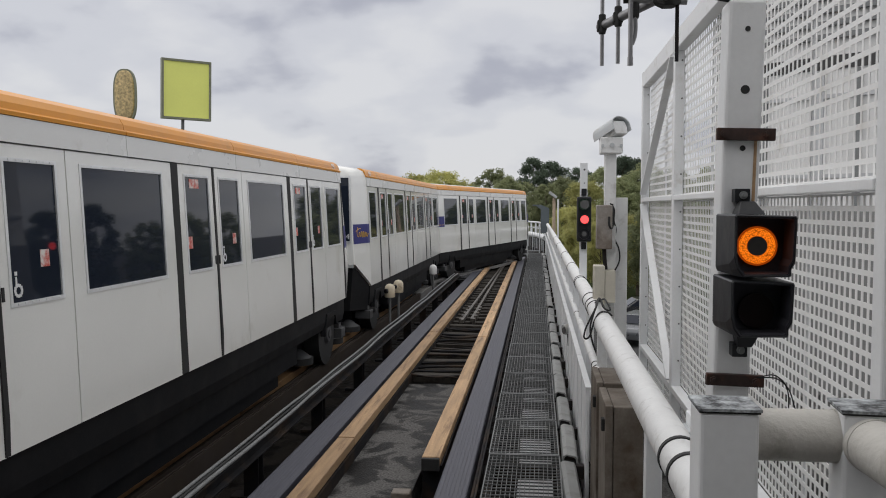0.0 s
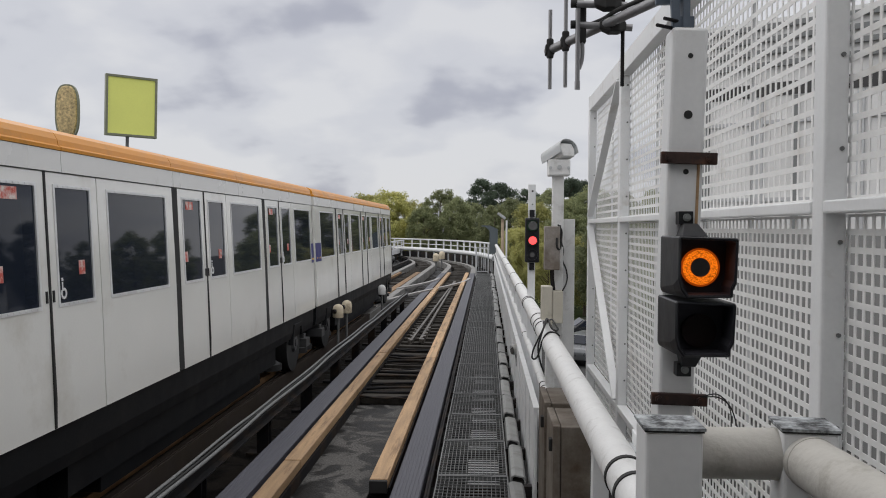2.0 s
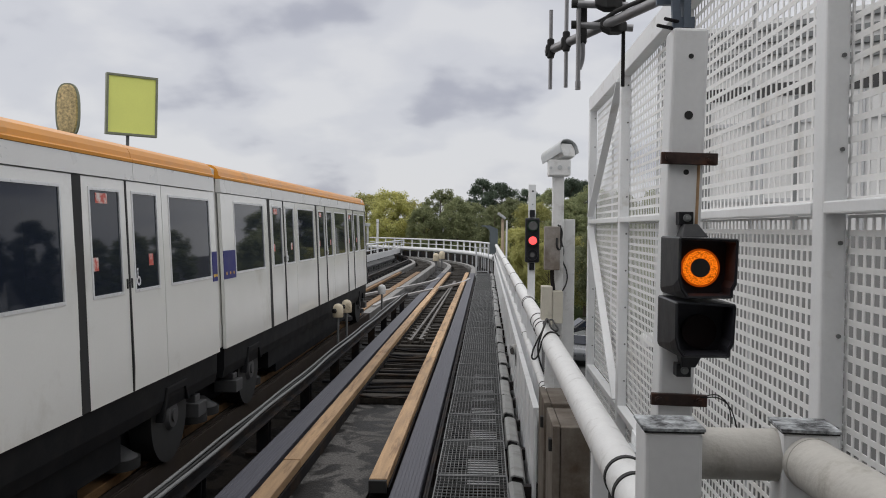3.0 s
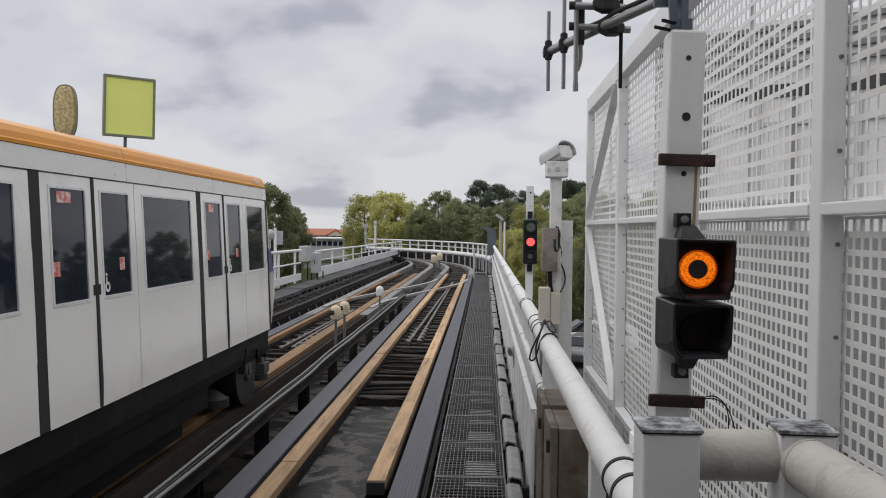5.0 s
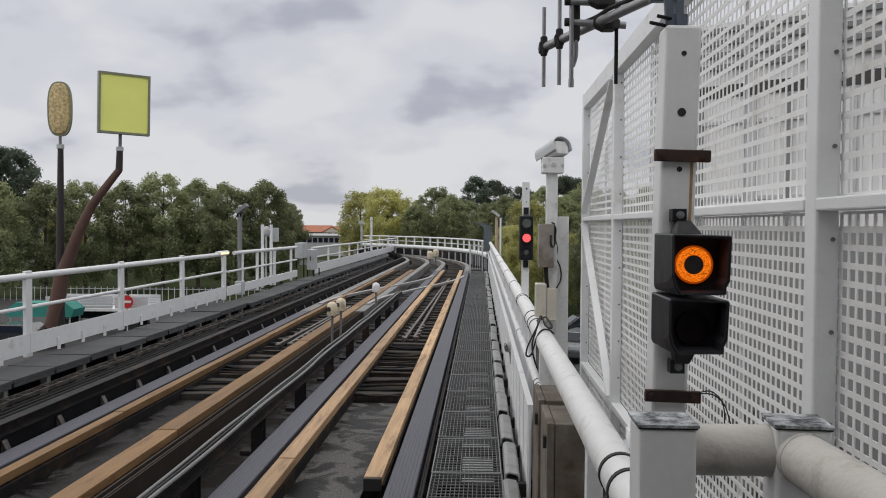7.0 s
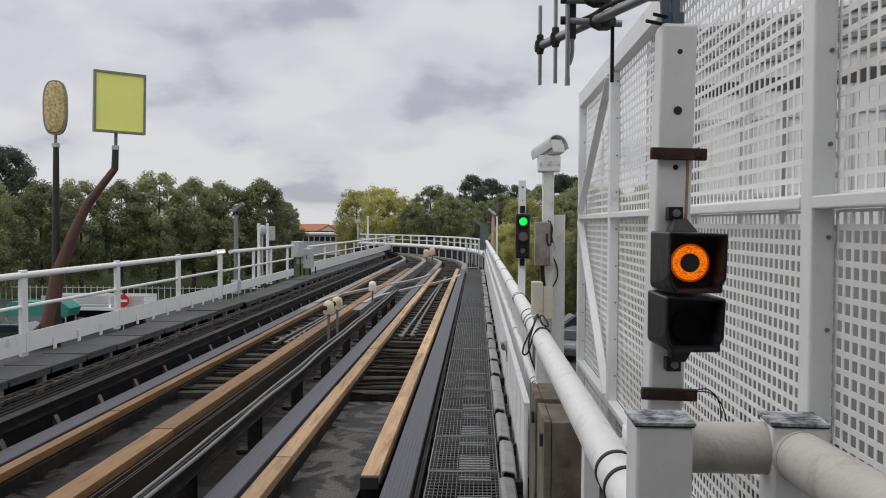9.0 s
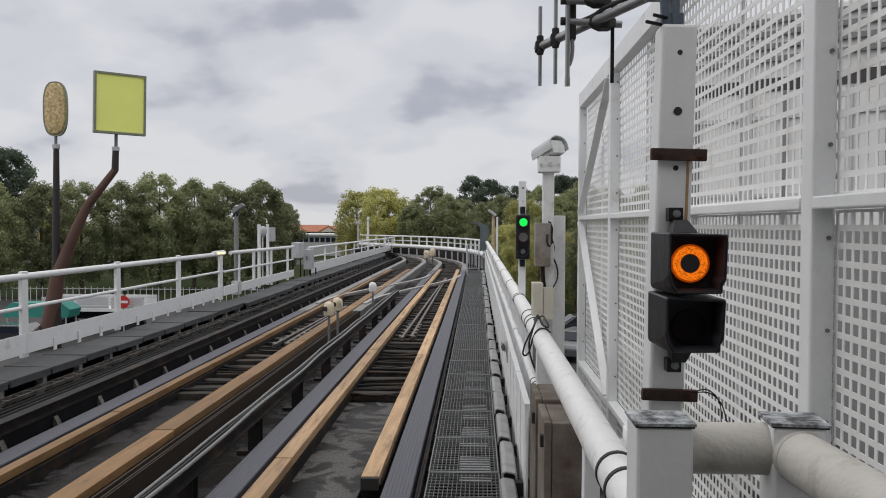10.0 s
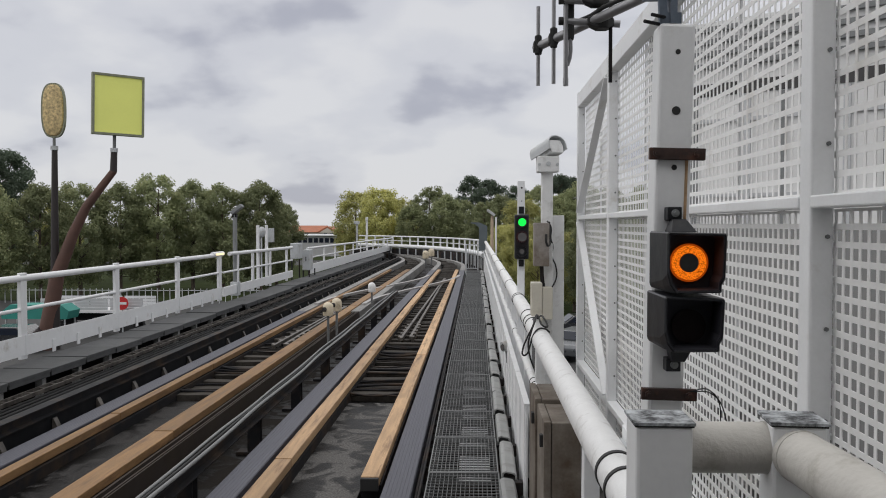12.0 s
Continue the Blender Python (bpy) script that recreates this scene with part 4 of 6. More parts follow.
    box(bm, (-7.86, 26.85, 0.43), (0.26, 0.3, 0.45))
    part("base_box", bm, GREYPAINT, lamp, bevel=0.02)
    bm = B()
    box(bm, (-7.78, 26.85, 3.02), (0.42, 0.3, 0.12), Matrix.Rotation(radians(-38), 3, "Y"))
    part("floodlight", bm, DARKGREY, lamp, bevel=0.02)
    bm = B()
    box(bm, (-7.86, 26.85, 2.82), (0.14, 0.14, 0.12))
    part("bracket", bm, DARKSTEEL, lamp)
    for y, tall, k in ((29.9, 2.50, 0), (31.15, 2.50, 1)):
        st = thing("equipment_post", "white flat post carrying trackside equipment", "post", "equipment posts")
        bm = B()
        box2(bm, (-7.96, y - 0.07, 0.2), (-7.87, y + 0.07, tall))
        part("upright", bm, WHITE, st, bevel=0.01)
        bm = B()
        if k:
            box2(bm, (-8.0, y + 0.16, 1.85), (-7.76, y + 0.6, 2.38))
            part("equipment_box", bm, GREYPAINT, st, "grey equipment box", bevel=0.015)
        else:
            ball(bm, (-7.86, y + 0.36, 2.25), 0.2, scale=(0.7, 0.8, 1))
            rod(bm, (-7.88, y + 0.36, 0.4), (-7.88, y + 0.36, 2.1), 0.03, seg=8)
            part("siren", bm, GREYPAINT, st, "grey rounded siren with pipe", smooth=True)
    cab = thing("trackside_cabinet", "grey metal trackside cabinets on a stand", "cabinet")
    bm = B()
    box2(bm, (-7.95, 35.3, 1.05), (-7.62, 36.3, 1.72))
    part("upper_cabinet", bm, GREYPAINT, cab, bevel=0.02)
    bm = B()
    box2(bm, (-7.70, 36.6, 0.5), (-7.38, 37.4, 1.40))
    part("lower_cabinet", bm, GREYPAINT, cab, bevel=0.02)
    bm = B()
    box2(bm, (-7.56, 36.592, 0.9), (-7.52, 36.599, 1.1))
    part("handle", bm, RUBBER, cab)
    for x, y in ((-7.9, 35.4), (-7.9, 36.9), (-7.4, 36.7), (-7.4, 37.9), (-7.68, 36.7), (-7.68, 37.9)):
        bm = B()
        rod(bm, (x, y, 0.15), (x, y, 1.06 if x < -7.8 else 0.52), 0.03, seg=8)
        part("leg", bm, DARKSTEEL, cab)
    # loose ends of cable beside the walkway
    rnd = random.Random(4)
    for k in range(16):
        cu = bpy.data.curves.new("loose_cable", "CURVE")
        cu.dimensions, cu.bevel_depth = "3D", 0.022
        sp = cu.splines.new("BEZIER")
        sp.bezier_points.add(3)
        y = 20 + k * 1.5
        x = -6.75
        for p in sp.bezier_points:
            p.co = (x, y, rnd.uniform(-0.34, -0.08))
            x += rnd.uniform(0.1, 0.3)
            y += rnd.uniform(-0.3, 0.9)
            p.handle_left_type = p.handle_right_type = "AUTO"
        cu.materials.append(RUBBER)
        tagged(new("loose_cable", cu), "loose black cable below the walkway edge", "cable", "loose cables")


def make_domes():
    for x, y, zt, material, label, face in ((-2.92, 16.3, 0.99, CREAM, "cream domed track lamp on a thin rod", True), (-2.9, 17.2, 0.99, CREAM, "cream domed track lamp on a thin rod", True), (-2.88, 22.9, 0.92, OLDWHITE, "white domed track sensor on a rod", False), (-3.05, 50.5, 0.95, CREAM, "cream domed track lamp on a thin rod", True), (-2.75, 51.5, 1.05, CREAM, "cream domed track lamp on a thin rod", True)):
        d = thing("track_lamp", label, "track lamp", "domed track lamps")
        big = 1.8 if y > 40 else 1.0
        bm = B()
        rod(bm, (x, y, 0.0), (x, y, zt - 0.26 * big), 0.026 * big, seg=10)
        part("rod", bm, GALV, d, smooth=True)
        bm = B()
        n, rings = 20, []
        for zz, rr in ((-0.27, 0.095), (-0.255, 0.105), (-0.10, 0.105), (-0.05, 0.095), (-0.018, 0.065), (0, 0.02)):
            rings.append([(x + big * rr * math.cos(2 * math.pi * i / n), y + big * rr * math.sin(2 * math.pi * i / n), zt + zz * big) for i in range(n)])
        loft(bm, rings)
        part("dome", bm, material, d, smooth=True)
        if face and big == 1.0:
            bm = B()
            rod(bm, (x - 0.05, y - 0.085, zt - 0.14), (x - 0.07, y - 0.115, zt - 0.14), 0.05, 0.045, seg=14)
            part("lens", bm, DARKLENS, d, "dark round lens")


# ---- the train ----
HALF = 1.03
CAB = 1.0
Z0, WZ0, WZ1, ZD, ZC, ZT = 0.985, 1.885, 2.835, 2.92, 3.10, 3.27


def side_plan(lead):
    """Where panels and doors lie along the side: (kind, from, to), y from the camera-side end of the straight side."""
    plan, y = [], 0.0
    seq = [("panel", 1.10 if lead else 2.22)] + [("strip", 0.13), ("leaf", 0.845), ("leaf", 0.845), ("panel", 1.72)] * 2 + [("strip", 0.13), ("leaf", 0.845), ("leaf", 0.845), ("panel", 1.66 if lead else 1.235)]
    for kind, w in seq:
        plan.append((kind, y, y + w))
        y += w
    return plan, y


def lean(bm, sx):
    """The sides draw in towards the roof."""
    for v in bm.verts:
        v.co.x -= sx * max(0.0, v.co.z - 1.2) * 0.052


def holed(bm, ys, zs, x0, x1):
    """A panel in the y-z plane with one rectangular opening, in one piece."""
    v = {(i, j, k): bm.verts.new((x, y, z)) for i, y in enumerate(ys) for j, z in enumerate(zs) for k, x in enumerate((x0, x1))}
    cells = [(i, j) for i in range(3) for j in range(3) if (i, j) != (1, 1)]
    for i, j in cells:
        for k in (0, 1):
            bm.faces.new([v[a, b, k] for a, b in ((i, j), (i + 1, j), (i + 1, j + 1), (i, j + 1))])
        for a, b, ni, nj in (((i, j), (i + 1, j), i, j - 1), ((i + 1, j), (i + 1, j + 1), i + 1, j), ((i + 1, j + 1), (i, j + 1), i, j + 1), ((i, j + 1), (i, j), i - 1, j)):
            if (ni, nj) not in cells:
                bm.faces.new((v[(*a, 0)], v[(*b, 0)], v[(*b, 1)], v[(*a, 1)]))
    bmesh.ops.recalc_face_normals(bm, faces=bm.faces[:])


def words(text, size, m, parent, material, name="number_lettering", depth=0.002):
    cu = bpy.data.curves.new(name, "FONT")
    cu.body, cu.size, cu.extrude, cu.align_x = text, size, depth, "CENTER"
    cu.materials.append(material)
    ob = new(name, cu)
    ob.parent = parent
    ob.matrix_basis = m
    return ob


def scribble(name, strokes, r, m, parent, material):
    """A plain hand-drawn mark: a bent tube for each stroke, flat on its panel."""
    cu = bpy.data.curves.new(name, "CURVE")
    cu.dimensions, cu.bevel_depth, cu.bevel_resolution = "3D", r, 1
    for st in strokes:
        sp = cu.splines.new("BEZIER")
        sp.bezier_points.add(len(st) - 1)
        for p, (x, y) in zip(sp.bezier_points, st):
            p.co = (x, y, 0)
            p.handle_left_type = p.handle_right_type = "AUTO"
    cu.materials.append(material)
    ob = new(name, cu)
    ob.parent = parent
    ob.matrix_basis = m
    return ob


MARK = [[(0.06, 0.15), (0.20, 0.19), (0.33, 0.20)], [(0.17, 0.22), (0.13, 0.10), (0.20, 0.07), (0.26, 0.14), (0.31, 0.07), (0.38, 0.15), (0.42, 0.06), (0.49, 0.15), (0.53, 0.06), (0.61, 0.14), (0.66, 0.07), (0.74, 0.12)]]


def make_car(lead, number, label):
    """A metro car whose straight side runs from y = 0; the cab is at the lower end (lead) or the upper end."""
    car = thing("metro_car", label, "metro car", "cars of the train")
    plan, L = side_plan(lead)
    sg = -1 if lead else 1
    e0 = 0.0 if lead else L
    far_end = L + 0.06 if lead else -0.06
    RK, CN = (0.07, 0.745) if lead else (0.27, 0.84)
    # core and roof: a cross-section carried along the car
    half = [(0.0, 3.345), (0.45, 3.33), (0.76, 3.275), (0.87, 3.22), (0.925, 3.10), (0.940, ZD), (0.993, 1.9), (1.03, 1.2), (1.03, Z0)]
    sect = [(-x, z) for x, z in half[1:]][::-1] + half
    inner = [(x - math.copysign(0.065, x) if z < 3.2 and x else x, z) for x, z in sect]
    bm = B()
    loft(bm, [[(x, y, z) for x, z in inner] for y in (far_end, e0)])
    part("body", bm, CARWHITE, car, smooth=True)
    # the cab: two facets to each side, raked front, belly rising to the nose
    bm = B()
    nose = []
    for dy, k, drop in ((0.0, 1.0, 0.0), (0.12, 0.985, 0.0), (CN, 0.85, 0.02), (CN + 0.03, 0.848, 0.035), (CN + 0.045, 0.84, 0.05), (CN + 0.05, 0.83, 0.055)):
        ring = []
        for x, z in sect:
            rake = max(0.0, z - 1.7) * RK * dy / (CN + 0.05)
            zz = z
            if z <= 1.2:
                low = Z0 + 0.45 * min(1.0, dy / CN)
                zz = low if z <= Z0 + 0.01 else max(z, low + 0.02)
            if z > 3.0:
                zz = z - drop * (1 + (z - 3.0) * 2)
            xx = x * k
            ring.append((xx, e0 + sg * (dy - rake), zz))
        nose.append(ring)
    loft(bm, nose)
    part("cab", bm, CARWHITE, car, "white faceted cab shell", smooth=True)
    # windscreen, with its frame and the fleet number
    def front(x, z, out):
        return Vector((x, e0 + sg * (CN + 0.052 - max(0.0, z - 1.7) * RK + out), z))
    for nm, hw, za, zb, o0, o1, material, lab in (("windscreen_frame", 0.822, 1.84, 3.11, -0.02, 0.010, ALU, "riveted aluminium frame"), ("windscreen", 0.785, 1.88, 3.07, 0.0, 0.018, GLASS, "dark windscreen")):
        bm = B()
        loft(bm, [[front(-hw, za, o), front(hw, za, o), front(hw * 0.95, zb, o), front(-hw * 0.95, zb, o)] for o in (o0, o1)])
        part(nm, bm, material, car, lab)
    m = Matrix.Translation(front(0.0, 1.9, 0.022)) @ (pose(0, 0, 0, 90 - 0, 0, 0) if lead else pose(0, 0, 0, 90, 0, 180))
    words(number, 0.14, m @ Matrix.Translation((0.66 if lead else -0.66, 0.02, 0)), car, SIGNWHITE)
    # lower cab: grey lip and black apron
    bm = B()
    box2(bm, (-0.84, e0 + sg * (CN - 0.06), 1.375), (0.84, e0 + sg * (CN + 0.06), 1.43))
    part("front_lip", bm, GREYPAINT, car, "grey lower lip")
    bm = B()
    loft(bm, [[(-0.95, e0, 0.5), (0.95, e0, 0.5), (0.99, e0, Z0), (-0.99, e0, Z0)], [(-0.76, e0 + sg * (CN - 0.02), 0.55), (0.76, e0 + sg * (CN - 0.02), 0.55), (0.83, e0 + sg * (CN - 0.02), 1.425), (-0.83, e0 + sg * (CN - 0.02), 1.425)]])
    part("apron", bm, BLACK, car, "black front apron")
    bm = B()
    rod(bm, (0, e0 + sg * 0.6, 0.72), (0, e0 + sg * 1.04, 0.72), 0.09, seg=14)
    box(bm, (0, e0 + sg * 1.02, 0.72), (0.3, 0.12, 0.24))
    part("coupler", bm, DARKSTEEL, car)
    for sx in (-1, 1):
        def slab(bm, y0, y1, z0, z1, x0, x1):
            box2(bm, (sx * x0, y0, z0), (sx * x1, y1, z1))
        # blue band round the cab corner with a plain yellow mark
        def skin(dy, z, o):
            k = np.interp(dy, (0.0, 0.12, CN), (1.0, 0.985, 0.85))
            x = np.interp(z, (1.2, 1.9, ZD), (1.03, 0.993, 0.940))
            return Vector((sx * (x * k + o), e0 + sg * (dy - max(0.0, z - 1.7) * RK * dy / (CN + 0.05) + o * 0.2), z))
        bm = B()
        loft(bm, [[skin(dy, 1.82, 0.007), skin(dy, 2.19, 0.007), skin(dy, 2.19, -0.01), skin(dy, 1.82, -0.01)] for dy in (-0.03, 0.12, CN + 0.01)])
        part("blue_band", bm, BLUE, car, "blue band on the cab corner")
        if sx == 1:
            a, b = skin(CN - 0.04, 1.87, 0.012), skin(0.10, 1.87, 0.012)
            right = ((b - a) if lead else (a - b)).normalized()
            start = a if lead else b
            upv = (skin(0.3, 2.15, 0.012) - skin(0.3, 1.87, 0.012)).normalized()
            nn = right.cross(upv)
            mm = Matrix(((right.x, upv.x, nn.x, start.x), (right.y, upv.y, nn.y, start.y), (right.z, upv.z, nn.z, start.z), (0, 0, 0, 1)))
            scribble("yellow_mark", [[(x * CN * 1.12, y * 1.2) for x, y in st] for st in MARK], 0.006, mm, car, YELLOWINK)
        for kind, y0, y1 in plan:
            if kind == "strip":
                bm = B()
                slab(bm, y0 - 0.012, y1 + 0.004, Z0 - 0.01, ZD + 0.004, 0.99, 1.0335)
                lean(bm, sx)
                part("door_seal", bm, RUBBER, car, "black door seal")
                continue
            w = y1 - y0
            wy0, wy1 = (y0 + 0.12, y1 - 0.12) if kind == "leaf" else (y0 + 0.17, y1 - 0.2)
            if kind == "panel" and w < 1.5:
                wy0, wy1 = y0 + 0.16, y1 - 0.22
            elif w > 2:
                wy0, wy1 = y0 + 0.52, y1 - 0.25
            g = 0.007
            bm = B()
            holed(bm, (y0 + g, wy0, wy1, y1 - g), (Z0 - 0.015, WZ0, WZ1, ZD), sx * 0.99, sx * 1.03)
            lean(bm, sx)
            pn = part("door" if kind == "leaf" else "side_panel", bm, CARWHITE, car)
            bm = B()
            slab(bm, wy0 + 0.015, wy1 - 0.015, WZ0 + 0.015, WZ1 - 0.015, 1.01, 1.024)
            lean(bm, sx)
            part("window_pane", bm, GLASS, pn, "dark tinted pane")
            bm = B()
            t = 0.026
            holed(bm, (wy0, wy0 + t, wy1 - t, wy1), (WZ0, WZ0 + t, WZ1 - t, WZ1), sx * 1.015, sx * 1.036)
            if sx == 1:
                for i in range(1, 8):
                    for zz in (WZ0 + 0.015, WZ1 - 0.015):
                        yy = wy0 + (wy1 - wy0) * i / 8
                        slab(bm, yy - 0.006, yy + 0.006, zz - 0.006, zz + 0.006, 1.036, 1.040)
            lean(bm, sx)
            part("window_frame", bm, ALU, pn, "riveted aluminium frame")
            if kind == "leaf" and sx == 1:
                first = any(p[0] == "strip" and abs(p[2] - y0) < 1e-6 for p in plan)
                bm = B()
                yy = y1 - 0.05 if first else y0 + 0.05
                slab(bm, yy - 0.012, yy + 0.012, 1.93, 2.02, 1.03, 1.038)
                lean(bm, sx)
                part("door_latch", bm, RUBBER, pn)
                if first:
                    bm = B()
                    slab(bm, wy0 + 0.14, wy0 + 0.36, 2.70, 2.79, 1.024, 1.027)
                    lean(bm, sx)
                    part("door_notice", bm, STICKER, pn, "small red notice")
                bm = B()
                slab(bm, wy0 + (0.04 if first else 0.36), wy0 + (0.14 if first else 0.46), 2.12, 2.235, 1.024, 1.027)
                lean(bm, sx)
                part("door_notice", bm, STICKER, pn, "small red and white notice")
                if not first:
                    # round white access mark low on the pane
                    bm = B()
                    for i in range(12):
                        a = i * math.pi / 6
                        cy, cz = wy0 + 0.10 + 0.035 * math.cos(a), WZ0 + 0.10 + 0.035 * math.sin(a)
                        slab(bm, cy - 0.01, cy + 0.01, cz - 0.01, cz + 0.01, 1.024, 1.027)
                    slab(bm, wy0 + 0.075, wy0 + 0.09, WZ0 + 0.12, WZ0 + 0.19, 1.024, 1.0275)
                    slab(bm, wy0 + 0.07, wy0 + 0.095, WZ0 + 0.198, WZ0 + 0.223, 1.024, 1.0275)
                    lean(bm, sx)
                    part("access_mark", bm, SIGNWHITE, pn, "small white access symbol")
        hw = 0.014 if lead else 0.024
        # black seals where the door leaves meet, and at the cab
        seams = [a[2] for a, b in zip(plan, plan[1:]) if a[0] == b[0] == "leaf"] + ([] if lead else [L - 0.02])
        for yy in seams:
            bm = B()
            slab(bm, yy - hw, yy + hw, Z0 - 0.01, 1.2, 0.99, 1.0375)
            slab(bm, yy - hw, yy + hw, 1.2, ZD + 0.004, 0.99, 1.0375)
            lean(bm, sx)
            part("door_seal", bm, RUBBER, car, "black door seal")
        nseg = 5
        for i in range(nseg):
            p, q = L * i / nseg + 0.004, L * (i + 1) / nseg - 0.004
            bm = B()
            prism(bm, [(sx * 0.88, ZD + 0.012), (sx * 0.950, ZD + 0.012), (sx * 0.938, ZC), (sx * 0.88, ZC)], p, q)
            part("cantrail", bm, CARGREY, car)
            bm = B()
            prism(bm, [(sx * 0.86, ZC + 0.004), (sx * 0.945, ZC + 0.004), (sx * 0.948, ZC + 0.03), (sx * 0.922, ZC + 0.045), (sx * 0.915, ZC + 0.09), (sx * 0.885, ZC + 0.14), (sx * 0.83, ZC + 0.175), (sx * 0.76, ZC + 0.185), (sx * 0.72, ZC + 0.1)], p, q)
            part("roof_edge", bm, ORANGE, car, "orange painted roof edge")
        if sx == 1:
            mm = Matrix.Translation((0.928, e0 - sg * 0.42, ZC + 0.05)) @ pose(0, 0, 0, 90 - 14, 0, 90)
            words(number, 0.12, mm, car, SIGNWHITE)
        # skirt, and the axle boxes at both ends
        bm = B()
        prism(bm, [(sx * 0.60, 0.60), (sx * 0.97, 0.60), (sx * 0.995, 0.72), (sx * 0.995, Z0 - 0.02), (sx * 0.60, Z0 - 0.02)], 0.02, L - 0.02)
        part("skirt", bm, BLACK, car, "black underframe skirt")
    bm = B()
    box2(bm, (-0.64, 0.0, 0.2), (0.64, L, 0.95))
    box2(bm, (-0.90, 2.5, 0.30), (0.90, L - 2.5, 0.64))
    box2(bm, (-0.84, 3.2, 0.12), (0.84, L - 3.2, 0.32))
    part("underframe", bm, BLACK, car, "black equipment under the floor")
    for y, out in ((0.82 if lead else 1.35, -1), (L - (1.35 if lead else 0.92), 1)):
        for sx in (-1, 1):
            bm = B()
            rod(bm, (sx * 0.68, y, 0.49), (sx * 0.92, y, 0.49), 0.49, seg=32)
            wh = part("wheel", bm, RUBBER, car, "black rubber tyre", smooth=True)
            bm = B()
            rod(bm, (sx * 0.915, y, 0.49), (sx * 0.965, y, 0.49), 0.17, 0.13, seg=20)
            rod(bm, (sx * 0.96, y, 0.49), (sx * 0.985, y, 0.49), 0.07, seg=14)
            part("hub", bm, CONEGREY, wh, "dull steel hub", smooth=True)
            bm = B()
            prism(bm, [(y - 0.42, 0.50), (y - 0.36, 0.50), (y - 0.26, 0.76), (y + 0.22, 0.76), (y + 0.30, 0.60), (y + 0.36, 0.60), (y + 0.26, 0.84), (y - 0.30, 0.84)], sx * 0.93, sx * 1.015, "x")
            part("wheel_arch", bm, BLACK, car, "black wheel arch bracket", bevel=0.01)
            bm = B()
            yo = y + out * 0.75
            box2(bm, (sx * 0.72, yo - 0.14, 0.32), (sx * 1.02, yo + 0.14, 0.48))
            box2(bm, (sx * 0.80, yo - 0.08, 0.48), (sx * 0.96, yo + 0.08, 0.56))
            part("shoe_gear", bm, CONEGREY, car, "collector shoe gear", bevel=0.01)
            for yc in (y + out * 1.25, y - out * 0.72):
                bm = B()
                rod(bm, (sx * 0.66, yc, 0.13), (sx * 0.66, yc, 0.23), 0.23, seg=24)
                gw = part("guide_wheel", bm, RUBBER, car, "horizontal rubber guide wheel", smooth=True)
                bm = B()
                rod(bm, (sx * 0.66, yc, 0.23), (sx * 0.66, yc, 0.34), 0.205, 0.06, seg=24)
                part("wheel_cone", bm, CONEGREY, gw, "grey cone cap", smooth=True)
    if not lead:
        bm = B()
        loft(bm, [[(x * 0.88, y, min(z * 0.985, 3.2)) for x, z in sect] for y in (-0.24, -0.02)])
        part("gangway", bm, RUBBER, car, "black bellows between the cars")
    # short blue bands with three yellow dots at the inner end
    for sx in (-1, 1):
        ya, yb = (L - 0.18, L - 0.008) if lead else (0.008, 0.50)
        bm = B()
        box2(bm, (sx * 1.0, ya, 1.84), (sx * 1.037, yb, 2.2))
        lean(bm, sx)
        band = part("blue_band", bm, BLUE, car, "short blue band with yellow dots")
        for k in range(3):
            yy = ya + (yb - ya) * (0.2 + 0.3 * k)
            bm = B()
            rod(bm, (sx * 1.02, yy, 1.91), (sx * 1.040, yy, 1.91), 0.020, seg=12)
            lean(bm, sx)
            part("yellow_dot", bm, YELLOWINK, band)
    return car, L


def train_path():
    """The way of the train as points: left track, across the crossover, then the right track and the bend."""
    pts = []
    for i in range(-800, 800):
        s = i * 0.1
        t = min(1.0, max(0.0, (s - 26) / 15))
        pts.append(line(s, LEFT + (RIGHT - LEFT) * (3 * t * t - 2 * t ** 3)))
    return pts


make_left_side()
make_domes()
lead_car, LEAD_L = make_car(True, "H24", "white metro car with orange roof edge, blue band and faceted cab")
rear_car, REAR_L = make_car(False, "P24", "white metro car with orange roof edge and faceted tail cab")
first_car, _ = make_car(False, "P14", "white metro car with orange roof edge leading the train")


# ---- right side: camera post, track signal, cabinets, antenna ----
def tube(name, pts, r, material, parent=None, label="", category="", group=""):
    cu = bpy.data.curves.new(name, "CURVE")
    cu.dimensions, cu.bevel_depth, cu.bevel_resolution = "3D", r, 2
    sp = cu.splines.new("BEZIER")
    sp.bezier_points.add(len(pts) - 1)
    for p, co in zip(sp.bezier_points, pts):
        p.co, p.handle_left_type, p.handle_right_type = co, "AUTO", "AUTO"
    cu.materials.append(material)
    ob = new(name, cu)
    if parent:
        ob.parent = parent
    return tagged(ob, label, category, group)


